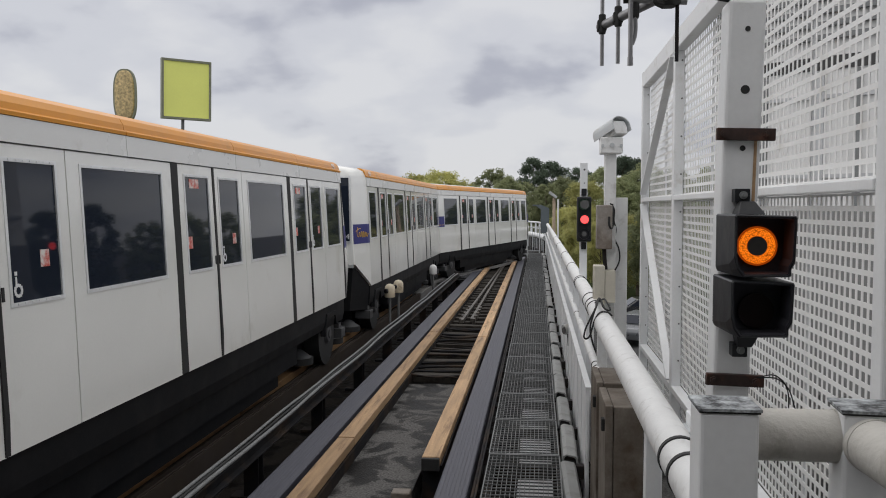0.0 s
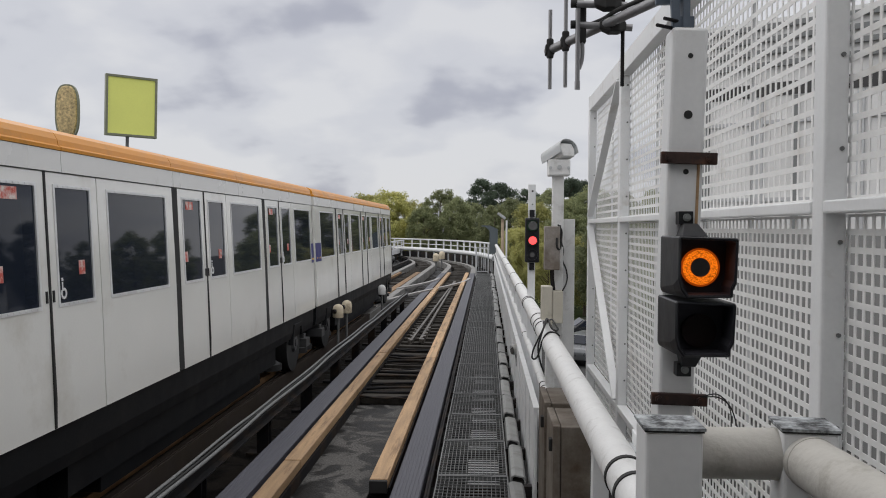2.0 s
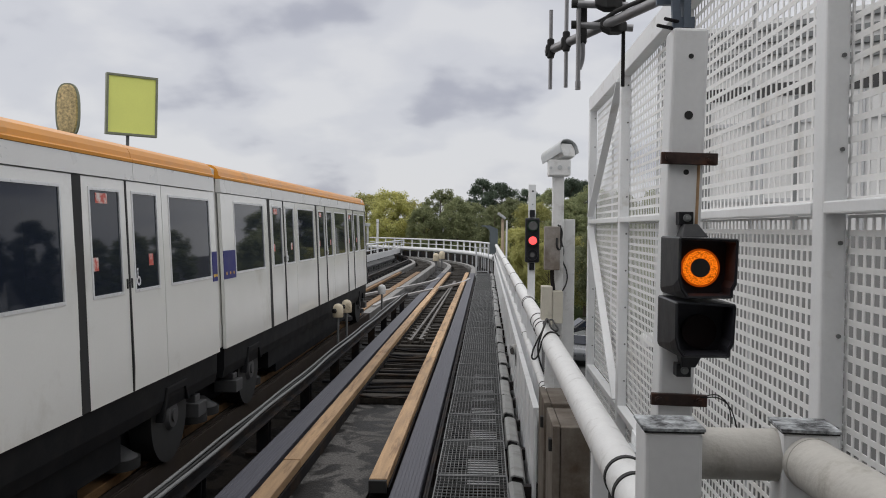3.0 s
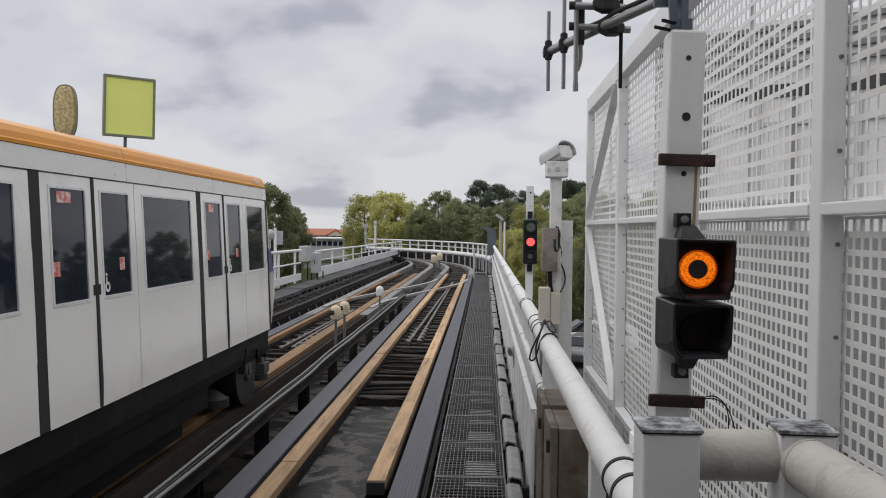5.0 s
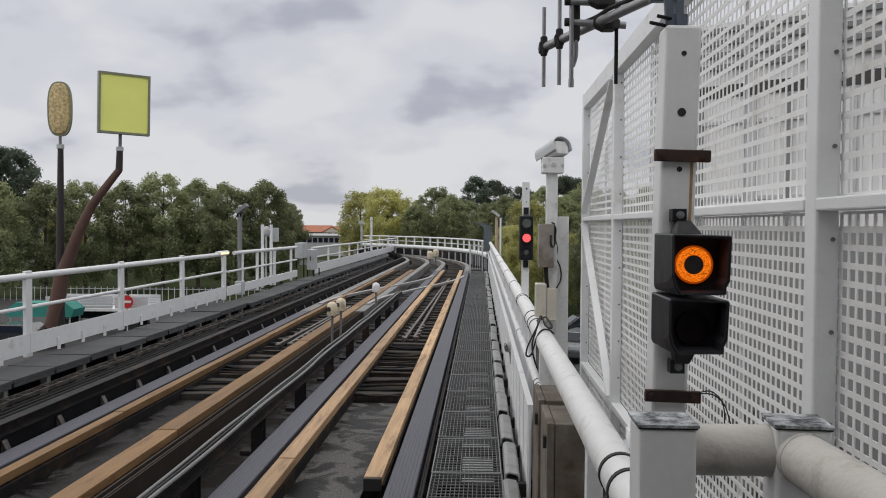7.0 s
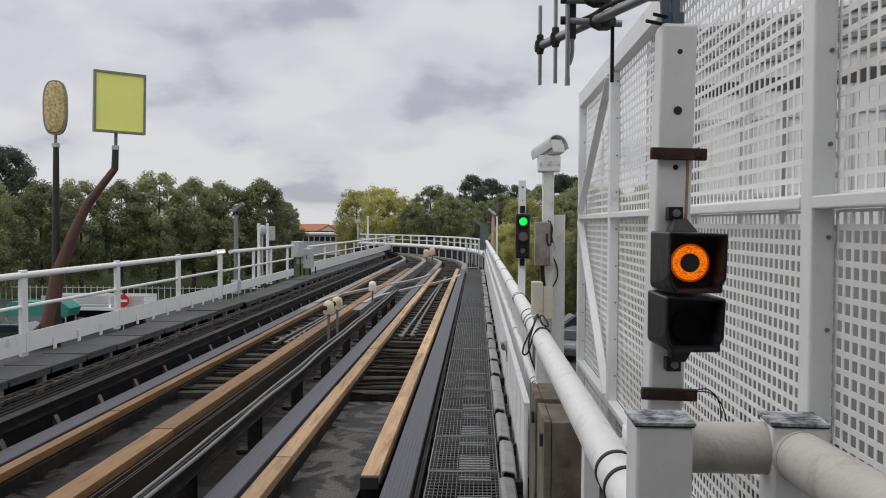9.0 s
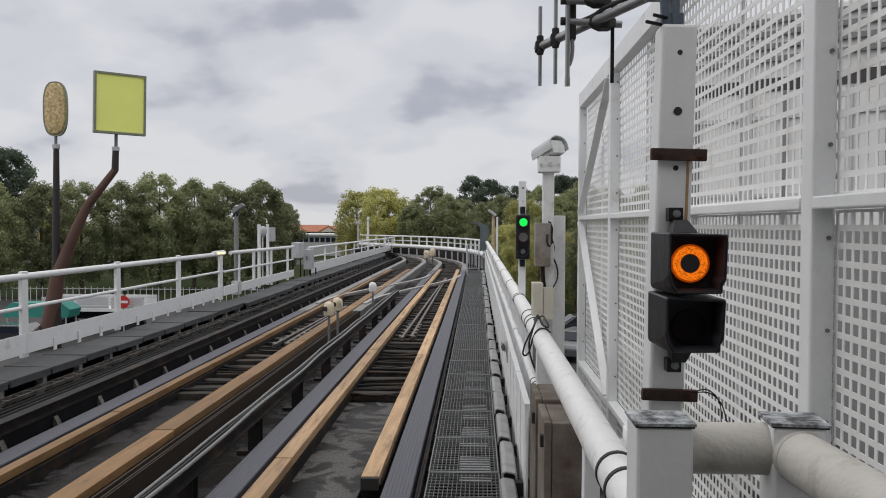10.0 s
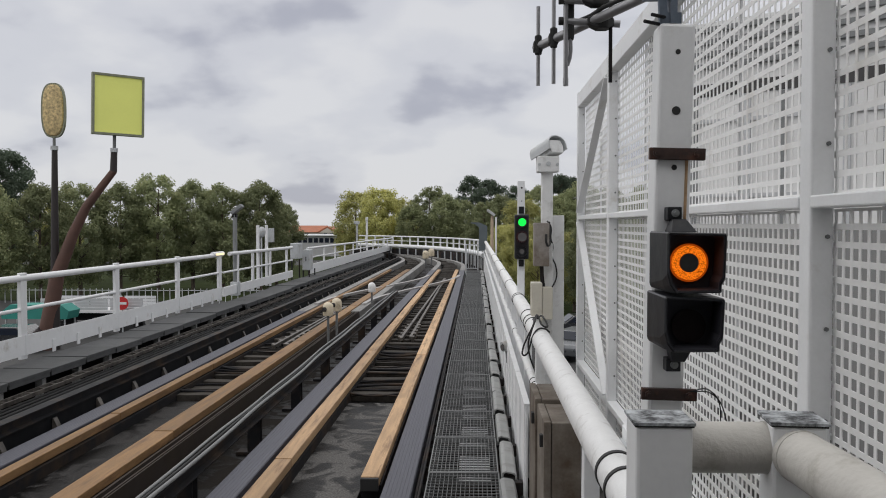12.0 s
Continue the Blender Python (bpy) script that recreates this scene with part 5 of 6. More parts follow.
def make_camera_post():
    Y = 9.0
    p = thing("camera_post", "white steel post with a hooded surveillance camera and boxes", "camera post")
    bm = B()
    box2(bm, (0.705, Y - 0.06, -1.0), (0.825, Y + 0.06, 3.12))
    part("post", bm, OLDWHITE, p, bevel=0.008)
    bm = B()
    box2(bm, (0.81, Y + 0.02, -1.0), (0.955, Y + 0.06, 2.62))
    part("back_plate", bm, OLDWHITE, p, "white folded back plate", bevel=0.006)
    bm = B()
    box2(bm, (0.655, Y - 0.13, 3.08), (0.885, Y + 0.10, 3.25))
    part("mount_box", bm, OLDWHITE, p, bevel=0.012)
    for x, z in ((0.675, 3.16), (0.77, 3.165), (0.865, 3.16)):
        bm = B()
        rod(bm, (x, Y - 0.145, z), (x, Y - 0.13, z), 0.016 if x != 0.77 else 0.025, seg=12)
        part("mount_knob", bm, GREYPAINT, p)
    # the hooded housing points up the line and to the left
    turn = pose(0.80, Y - 0.04, 3.325, -20, 0, 36) @ Matrix.Diagonal((0.82, 0.82, 0.86, 1))
    def placed(bm):
        bmesh.ops.transform(bm, matrix=turn, verts=bm.verts[:])
        return bm
    bm = B()
    prism(bm, [(-0.10, -0.09), (0.10, -0.09), (0.12, 0.0), (0.09, 0.08), (-0.09, 0.08), (-0.12, 0.0)], -0.12, 0.20)
    part("camera_housing", placed(bm), OLDWHITE, p, bevel=0.01)
    bm = B()
    arc = [(0.15 * math.cos(a), 0.02 + 0.11 * math.sin(a)) for a in [math.pi * i / 10 for i in range(11)]]
    inner = [(x * 0.92, 0.02 + (z - 0.02) * 0.9) for x, z in arc[::-1]]
    prism(bm, [(0.15, -0.05)] + arc + [(-0.15, -0.05), (-0.138, -0.05)] + inner + [(0.138, -0.05)], -0.15, 0.25)
    part("sun_hood", placed(bm), GREYPAINT, p, "grey curved sun hood", smooth=True)
    bm = B()
    prism(bm, [(-0.07, -0.06), (0.07, -0.06), (0.07, 0.06), (-0.07, 0.06)], 0.201, 0.21)
    part("camera_glass", placed(bm), DARKLENS, p)
    bm = B()
    box2(bm, (0.615, Y - 0.22, 2.08), (0.775, Y - 0.06, 2.54))
    part("junction_box", bm, STAINEDBOX, p, "stained brown-grey junction box", bevel=0.01)
    bm = B()
    box2(bm, (0.587, Y - 0.26, 1.47), (0.70, Y - 0.06, 1.91))
    bx = part("switch_box", bm, BEIGE, p, "beige switch box", bevel=0.01)
    bm = B()
    box2(bm, (0.702, Y - 0.25, 1.52), (0.81, Y - 0.06, 1.86))
    part("switch_box_side", bm, BEIGE, bx, bevel=0.008)
    tube("conduit", [(0.70, Y - 0.14, 2.08), (0.705, Y - 0.12, 1.98), (0.72, Y - 0.1, 1.86)], 0.022, DARKSTEEL, p)
    tube("cable", [(0.76, Y - 0.1, 2.56), (0.80, Y - 0.1, 2.50), (0.80, Y - 0.1, 2.38), (0.83, Y - 0.02, 2.28), (0.82, Y - 0.02, 2.18), (0.86, Y - 0.02, 2.08), (0.87, Y - 0.02, 1.96), (0.80, Y - 0.1, 1.82)], 0.008, RUBBER, p)
    tube("cable", [(0.74, Y - 0.23, 2.42), (0.745, Y - 0.24, 2.32), (0.77, Y - 0.2, 2.30), (0.78, Y - 0.12, 2.55)], 0.012, RUBBER, p)
    Yl = 7.571
    tube("cable", [(0.60, Y - 0.16, 1.50), (0.545, Yl + 0.2, 1.62), (0.515, Yl, 1.584), (0.468, Yl - 0.02, 1.491), (0.428, Yl - 0.03, 1.387), (0.430, Yl - 0.03, 1.337), (0.458, Yl - 0.02, 1.337), (0.494, Yl - 0.02, 1.42), (0.520, Yl - 0.02, 1.505), (0.565, Yl, 1.566), (0.621, Yl + 0.02, 1.572), (0.68, Yl + 0.1, 1.53)], 0.0085, RUBBER, p)
    tube("cable", [(0.615, Y - 0.16, 1.50), (0.552, Yl + 0.15, 1.63), (0.50, Yl - 0.02, 1.53), (0.478, Yl - 0.03, 1.44), (0.500, Yl - 0.04, 1.30), (0.53, Yl - 0.04, 1.22)], 0.0085, RUBBER, p)
    tube("cable", [(0.66, Y - 0.16, 1.50), (0.60, Yl + 0.3, 1.64), (0.625, Yl + 0.1, 1.585), (0.652, Yl + 0.1, 1.575), (0.648, Yl + 0.3, 1.63), (0.64, Y - 0.2, 1.52)], 0.0085, RUBBER, p)


def make_track_signal():
    Y = 12.0
    s = thing("track_signal", "black three-lamp track signal on a white post", "signal")
    bm = B()
    box2(bm, (0.60, Y, -1.0), (0.705, Y + 0.05, 3.15))
    part("post", bm, WHITE, s, bevel=0.006)
    for z, r in ((3.05, 0.014), (2.86, 0.008)):
        bm = B()
        rod(bm, (0.66, Y - 0.002, z), (0.66, Y + 0.01, z), r, seg=10)
        part("drilled_hole", bm, RUBBER, s)
    bm = B()
    box2(bm, (0.555, Y - 0.14, 2.03), (0.755, Y - 0.012, 2.665))
    part("housing", bm, SIGNALBLACK, s, bevel=0.02)
    for z in (2.73, 1.97):
        bm = B()
        box2(bm, (0.62, Y - 0.06, z - 0.05), (0.69, Y - 0.002, z + 0.05))
        part("bracket", bm, SIGNALBLACK, s)
    out = []
    for z, m, label in ((2.555, GREENGLOW, "green lamp lens"), (2.345, None, "unlit grey lens"), (2.14, None, "unlit dark lens")):
        bm = B()
        n = 24
        loft(bm, [[(0.655 + r * math.cos(2 * math.pi * i / n), Y - 0.14 - d, z + r * math.sin(2 * math.pi * i / n)) for i in range(n)] for r, d in ((0.082, 0.0), (0.086, 0.03), (0.076, 0.03), (0.074, 0.004))])
        part("lamp_rim", bm, SIGNALBLACK, s)
        if m is None:
            bm = B()
            rod(bm, (0.655, Y - 0.155, z), (0.655, Y - 0.147, z), 0.062 if "grey" in label else 0.035, seg=20)
            part("lamp_lens", bm, GREYLENS, s, label)
    def disc(name, z, material, label):
        """A lens disc that turns about its upright axis: one face lit, one face dark."""
        bm = B()
        rod(bm, (0, -0.006, 0), (0, -0.001, 0), 0.056, seg=24)
        ob = part(name, bm, material, s, label)
        ob.matrix_basis = pose(0.655, Y - 0.235, z)
        bm = B()
        rod(bm, (0, 0.001, 0), (0, 0.006, 0), 0.064, seg=24)
        part("dark_face", bm, GREYLENS, ob, "dark lens back")
        return ob
    green = disc("green_lens", 2.555, GREENGLOW, "glowing green lens")
    red = disc("red_lens", 2.345, REDGLOW, "glowing red lens")
    return red, green


def make_cabinets():
    for x0, x1, y0, y1, zt in ((0.50, 0.772, 6.07, 6.72, 1.068), (0.487, 0.772, 6.80, 7.48, 1.088)):
        c = thing("trackside_cabinet", "weathered brown-grey metal cabinet beside the walkway", "cabinet", "weathered cabinets")
        bm = B()
        box2(bm, (x0 + 0.06, y0, -0.5), (x1, y1, zt))
        part("body", bm, STAINED, c, bevel=0.008)
        bm = B()
        box2(bm, (x0, y0 + 0.004, -0.4), (x0 + 0.055, y1 - 0.004, zt + 0.005))
        d = part("door", bm, STAINED, c, bevel=0.006)
        for z in (0.92, 0.05):
            bm = B()
            box2(bm, (x0 - 0.025, y0 + 0.05, z - 0.045), (x0, y0 + 0.11, z + 0.045))
            part("hinge", bm, RUBBER, d, "black plastic hinge", bevel=0.004)
    bx = thing("pipe_clamp_box", "small white plastic box clamped on the pipe", "box")
    bm = B()
    box2(bm, (0.69, 3.72, 1.48), (0.735, 3.92, 1.58))
    part("box", bm, WHITE, bx, bevel=0.005)
    bm = B()
    box2(bm, (0.67, 3.74, 1.46), (0.694, 3.9, 1.52))
    part("foot", bm, GREYPAINT, bx)
    w = thing("parapet_lamp", "round wall lamp fixed on the parapet plate", "lamp")
    bm = B()
    rod(bm, (0.475, 12.4, 0.72), (0.40, 12.36, 0.70), 0.075, seg=18)
    part("body", bm, GREYPAINT, w, smooth=True)
    bm = B()
    rod(bm, (0.405, 12.36, 0.70), (0.392, 12.355, 0.70), 0.06, seg=18)
    part("glass", bm, GREYLENS, w, smooth=True)
    tube("arm", [(0.47, 12.45, 0.45), (0.46, 12.44, 0.6), (0.45, 12.40, 0.66)], 0.012, GALV, w)


def make_antenna():
    """A yagi antenna on a boom that comes off the signal pole."""
    a = thing("yagi_antenna", "grey metal yagi antenna with black clamps", "antenna")
    tip, root = Vector((0.236, 3.2, 3.198)), Vector((0.505, 2.66, 3.226))
    d = (root - tip).normalized()
    bm = B()
    rod(bm, tip - d * 0.015, root + d * 0.12, 0.0165, seg=16)
    part("boom", bm, ALUM, a, smooth=True)
    for p, zu, zd in ((tip, 0.148, 0.15), (Vector((0.285, 3.1, 3.203)), 0.19, 0.165)):
        bm = B()
        rod(bm, p + Vector((0, -0.016, -zd)), p + Vector((0, -0.016, zu)), 0.0075, seg=10)
        el = part("element", bm, ALUM, a, smooth=True)
        bm = B()
        box(bm, p, (0.036, 0.05, 0.04))
        rod(bm, p + Vector((0, -0.016, -0.035)), p + Vector((0, -0.016, 0.04)), 0.014, seg=10)
        part("element_clamp", bm, RUBBER, el, "black element clamp", bevel=0.006)
    # two cross arms carry the dipole and the reflector
    for l, r, p in ((Vector((0.289, 2.90, 3.222)), Vector((0.492, 2.88, 3.205)), Vector((0.435, 2.885, 3.212))), (Vector((0.287, 2.88, 3.288)), Vector((0.47, 2.86, 3.275)), Vector((0.415, 2.865, 3.285)))):
        bm = B()
        rod(bm, l, r, 0.0125, seg=14)
        arm = part("cross_arm", bm, ALUM, a, smooth=True)
        bm = B()
        loft(bm, [[c + Vector((0, dy, dz)) for dy, dz in ((-0.02 * k, -0.013 * k), (0.02, -0.013 * k), (0.02, 0.013 * k), (-0.02 * k, 0.013 * k))] for c, k in ((p + Vector((-0.055, 0, 0.003)), 1.0), (p + Vector((-0.022, 0, 0)), 2.0), (p + Vector((0.01, 0, 0)), 2.0), (p + Vector((0.035, 0, -0.004)), 1.0))])
        part("arm_clamp", bm, RUBBER, arm, "black arm clamp", bevel=0.005)
        bm = B()
        rod(bm, l - Vector((0.004, 0, 0)), l + Vector((0.016, 0, 0)), 0.0145, seg=12)
        part("end_plug", bm, RUBBER, arm)
    l, r = Vector((0.308, 2.885, 3.22)), Vector((0.458, 2.87, 3.2))
    bm = B()
    rod(bm, l + Vector((0, 0, -0.22)), l + Vector((0, 0, 0.22)), 0.008, seg=10)
    rod(bm, l + Vector((0, 0, -0.223)), l + Vector((0, 0, -0.195)), 0.0095, seg=10)
    part("dipole", bm, ALUM, a, smooth=True)
    tube("dipole_loop", [l + Vector((0.012, 0.014, 0.10)), l + Vector((0.016, 0.014, -0.05)), l + Vector((0.015, 0.014, -0.12)), l + Vector((0.006, 0.014, -0.15))], 0.008, ALUM, a)
    bm = B()
    box(bm, l + Vector((0.012, 0.02, 0.0)), (0.036, 0.03, 0.13))
    part("feed_box", bm, RUBBER, a, "black feed box", bevel=0.008)
    bm = B()
    rod(bm, r + Vector((0, 0, -0.195)), r + Vector((0, 0, 0.20)), 0.0065, seg=10)
    part("reflector", bm, DARKSTEEL, a, smooth=True)
    tube("feed_cable", [l + Vector((0.02, 0.02, 0.0)), Vector((0.36, 2.95, 3.235)), Vector((0.43, 2.80, 3.245)), Vector((0.50, 2.66, 3.25)), Vector((0.57, 2.56, 3.27))], 0.0075, RUBBER, a)
    # steel bracket on the pole top
    bm = B()
    prism(bm, [(0.527, 3.30), (0.545, 3.30), (0.56, 3.14), (0.60, 3.14), (0.60, 3.08), (0.54, 3.08)], 2.47, 2.49)
    part("bracket_cheek", bm, BLUESTEEL, a, "blue-grey steel bracket")
    bm = B()
    box2(bm, (0.566, 2.46, 3.107), (0.586, 2.54, 3.42))
    part("bracket_stem", bm, BLUESTEEL, a, "blue-grey steel bracket")
    bm = B()
    box2(bm, (0.50, 2.52, 3.19), (0.60, 2.54, 3.32))
    part("bracket_plate", bm, BLUESTEEL, a)
    for x0, x1, z in ((0.487, 0.54, 3.108), (0.508, 0.56, 3.127)):
        bm = B()
        rod(bm, (x0, 2.44, z), (x1, 2.48, z), 0.0055, seg=8)
        part("stud", bm, DARKSTEEL, a)


def make_far_gate():
    g = thing("walkway_gate", "grey metal gate frame at the end of the walkway", "gate")
    for x, y in ((-0.53, 43.6), (-0.53, 46.0), (0.12, 46.0)):
        bm = B()
        rod(bm, (x, y, -0.1), (x, y, 1.46), 0.035, seg=10)
        part("gate_post", bm, GREYPAINT, g)
    for z in (0.35, 0.9, 1.42):
        bm = B()
        rod(bm, (-0.53, 43.6, z), (-0.53, 46.0, z), 0.022, seg=8)
        part("rail", bm, GREYPAINT, g)
    for z in (0.1, 1.42):
        bm = B()
        rod(bm, (-0.53, 46.0, z), (0.12, 46.0, z), 0.022, seg=8)
        part("rail", bm, GREYPAINT, g)
    for k in range(1, 5):
        bm = B()
        rod(bm, (-0.53 + k * 0.13, 46.0, 0.1), (-0.53 + k * 0.13, 46.0, 1.42), 0.014, seg=6)
        part("bar", bm, GREYPAINT, g)
    h = thing("trackside_shelter", "dark grey metal hood shelter", "shelter")
    bm = B()
    prism(bm, [(-0.31, 2.66), (0.2, 2.66), (0.69, 2.45), (0.69, 0.2), (0.6, 0.2), (0.6, 0.95), (0.2, 0.95), (0.2, 2.35), (-0.05, 2.56), (-0.31, 2.60)], 50.2, 51.6)
    part("hood", bm, SLATE, h)
    l = thing("lamp_post", "weathered wooden lamp post with a floodlight", "lamp post", "lamp posts")
    bm = B()
    rod(bm, (0.86, 44.0, 0.2), (0.86, 44.0, 3.0), 0.10, 0.08, seg=10)
    part("pole", bm, OLDWOOD, l, smooth=True)
    bm = B()
    box(bm, (0.80, 43.9, 3.15), (0.5, 0.4, 0.14), Matrix.Rotation(radians(35), 3, "Y"))
    part("floodlight", bm, GREYPAINT, l, bevel=0.02)
    bm = B()
    rod(bm, (1.02, 42.0, 0.2), (1.02, 42.0, 2.9), 0.045, seg=8)
    part("conduit", bm, WHITE, l)
    for x, y, zt in ((-11.2, 78, 3.0), (-10.0, 76, 3.35)):
        l = thing("lamp_post", "slim grey pole behind the far railing", "lamp post", "lamp posts")
        bm = B()
        rod(bm, (x, y, -3.0), (x, y, zt - 0.4), 0.10, seg=8)
        part("pole", bm, GREYPAINT if y == 78 else WHITE, l)
        bm = B()
        box(bm, (x, y, zt - 0.3), (0.45 if y == 78 else 0.2, 0.4, 0.3))
        part("floodlight", bm, GREYPAINT if y == 78 else WHITE, l, bevel=0.03)
    # point rods between the rails
    for c, s0, s1 in ((RIGHT + 0.02, 18.8, 40.0), (LEFT + 0.1, 17.5, 26.0)):
        r = thing("point_rods", "grimy steel point rods lying between the boards", "rods", "point rods")
        for k in range(2):
            bm = B()
            xa, xb = c + (-0.14, 0.06)[k], c + (0.05, 0.10)[k]
            loft(bm, [[(x - 0.03, y, -0.13), (x + 0.03, y, -0.13), (x + 0.03, y, -0.05), (x - 0.03, y, -0.05)] for x, y in ((xa, s0 + 0.2 * k), (xb, s1))])
            part("rod", bm, OILY, r)
            for j in range(5):
                y = s0 + 0.25 + j * 0.55
                bm = B()
                box(bm, (xa + (xb - xa) * (y - s0) / (s1 - s0) + (-0.05, 0.05)[k], y, -0.11), (0.08, 0.16, 0.13))
                part("rod_chair", bm, OILY, r, bevel=0.012)
    # short tie-rods and rubbish on the screed
    rnd = random.Random(9)
    for k in range(26):
        cc = RIGHT if k < 15 else LEFT
        cu_y = 12.7 + rnd.random() * 5.6
        tube("tie_rod", [(cc - 0.36, cu_y, -0.11 + rnd.uniform(-0.03, 0.03)), (cc, cu_y + rnd.uniform(-0.1, 0.1), -0.115), (cc + 0.41, cu_y + rnd.uniform(-0.12, 0.12), -0.11)], rnd.choice((0.012, 0.018, 0.024)), DARKSTEEL, None, "dark tie rod across the track bed", "rod", "tie rods")
    bm = B()
    box2(bm, (-1.29, 7.2, -0.2), (-1.12, 7.34, -0.03))
    solo("concrete_block", bm, STAINED, "small stained concrete block on the track bed", "block", bevel=0.012)
    bm = B()
    box2(bm, (-1.129, 8.02, -0.09), (-0.951, 8.072, 0.034))
    solo("board_end_stop", bm, RUBBER, "black rubber stop at the board's end", "stop", bevel=0.006)


# ---- art signs, street things ----
def make_art_signs():
    q = thing("square_art_sign", "lime yellow square panel on a bent rust-brown pole", "sculpture")
    def panel(c, w, h, d):
        bm = B()
        box(bm, (0, 0, 0), (w, d, h))
        bmesh.ops.transform(bm, matrix=Matrix.Translation(c) @ Matrix.Rotation(radians(36), 4, "Z") @ Matrix.Rotation(radians(1), 4, "Y"), verts=bm.verts[:])
        return bm
    c = (-19.6, 45, 9.06)
    part("panel", panel(c, 2.48, 3.1, 0.22), LIME, q, "lime yellow panel")
    for dx, dz, w, h in ((0, 1.6, 2.72, 0.12), (0, -1.6, 2.72, 0.12), (-1.30, 0, 0.12, 3.08), (1.30, 0, 0.12, 3.08)):
        bm = B()
        box(bm, (dx, 0, dz), (w, 0.34, h))
        bmesh.ops.transform(bm, matrix=Matrix.Translation(c) @ Matrix.Rotation(radians(36), 4, "Z") @ Matrix.Rotation(radians(1), 4, "Y"), verts=bm.verts[:])
        part("frame_bar", bm, OLIVEFRAME, q, "olive metal frame")
    bm = B()
    rod(bm, (-19.84, 45, 6.5), (-19.82, 45, 7.5), 0.09, seg=10)
    part("stem", bm, GALV, q)
    bm = B()
    rod(bm, (-19.9, 45, 5.42), (-19.85, 45, 6.55), 0.19, 0.17, seg=14)
    part("collar", bm, CHARCOAL, q, "charcoal collar", smooth=True)
    bm = B()
    rod(bm, (-19.85, 45, 6.5), (-19.85, 45, 6.72), 0.2, 0.2, seg=14)
    part("collar_cap", bm, GREYPAINT, q)
    way = [((-19.9, 45, 5.45), 0.19), ((-21.45, 45, 3.5), 0.24), ((-22.2, 45, 2.0), 0.29), ((-23.15, 45, -0.35), 0.38), ((-23.7, 45, -3.3), 0.46), ((-23.75, 45, GROUND), 0.48)]
    for (a, ra), (b, rb) in zip(way, way[1:]):
        bm = B()
        rod(bm, a, b, ra, rb, seg=18)
        ball(bm, a, ra, 14, 8)
        part("pole_segment", bm, RUSTART, q, smooth=True)
    o = thing("oval_art_sign", "hammered gold oval on a charcoal pole", "sculpture")
    bm = B()
    n = 48
    hw, hh, e = 0.60, 1.42, 2.8
    def super(k, d):
        return [(-23.2 + k * hw * math.copysign(abs(math.cos(t)) ** (2 / e), math.cos(t)), 45 + d, 8.8 + (hh - hw * (1 - k)) * math.copysign(abs(math.sin(t)) ** (2 / e), math.sin(t))) for t in [2 * math.pi * i / n for i in range(n)]]
    loft(bm, [super(0.6, -0.2), super(0.9, -0.16), super(1.0, -0.08), super(1.0, 0.08), super(0.9, 0.16), super(0.6, 0.2)])
    part("oval", bm, GOLD, o, smooth=True)
    bm = B()
    loft(bm, [super(1.0, -0.085), super(1.13, -0.085), super(1.13, 0.085), super(1.0, 0.085)])
    part("rim", bm, OLIVEFRAME, o, "dark metal rim")
    bm = B()
    rod(bm, (-23.2, 45, 6.7), (-23.2, 45, 7.4), 0.08, seg=10)
    part("stem", bm, GALV, o)
    bm = B()
    rod(bm, (-23.19, 45, 6.62), (-23.19, 45, 6.85), 0.2, seg=14)
    part("collar_cap", bm, GREYPAINT, o)
    bm = B()
    rod(bm, (-23.3, 45, GROUND), (-23.18, 45, 6.7), 0.27, 0.15, seg=14)
    part("pole", bm, CHARCOAL, o, smooth=True)


def make_car_street(m, paint, label, van=False):
    c = thing("white_van" if van else "parked_car", label, "car", "street cars", m=m)
    h = 0.3 if van else 0.0
    prof = [(-2.1, 0.35), (2.1, 0.35), (2.15, 0.7), (2.0, 0.92), (1.1, 1.0), (0.55, 1.42 + h), (-1.2, 1.45 + h), (-1.95, 1.0 + h), (-2.12, 0.85)]
    bm = B()
    prism(bm, prof, -0.85, 0.85, "x")
    part("body", bm, paint, c, bevel=0.06)
    for sx in (-1, 1):
        bm = B()
        prism(bm, [(0.95, 1.02), (0.5, 1.36 + h), (-1.1, 1.38 + h), (-1.7, 1.02)], sx * 0.852, sx * 0.862, "x")
        part("side_window", bm, GLASS, c)
        for y in (-1.3, 1.3):
            bm = B()
            rod(bm, (sx * 0.70, y, 0.32), (sx * 0.88, y, 0.32), 0.32, seg=20)
            w = part("wheel", bm, RUBBER, c)
            bm = B()
            rod(bm, (sx * 0.875, y, 0.32), (sx * 0.892, y, 0.32), 0.2, seg=14)
            part("rim", bm, ALU, w)
    bm = B()
    prism(bm, [(1.06, 1.04), (0.58, 1.39 + h), (0.60, 1.41 + h), (1.10, 1.05)], -0.7, 0.7, "x")
    part("windscreen", bm, GLASS, c)
    return c


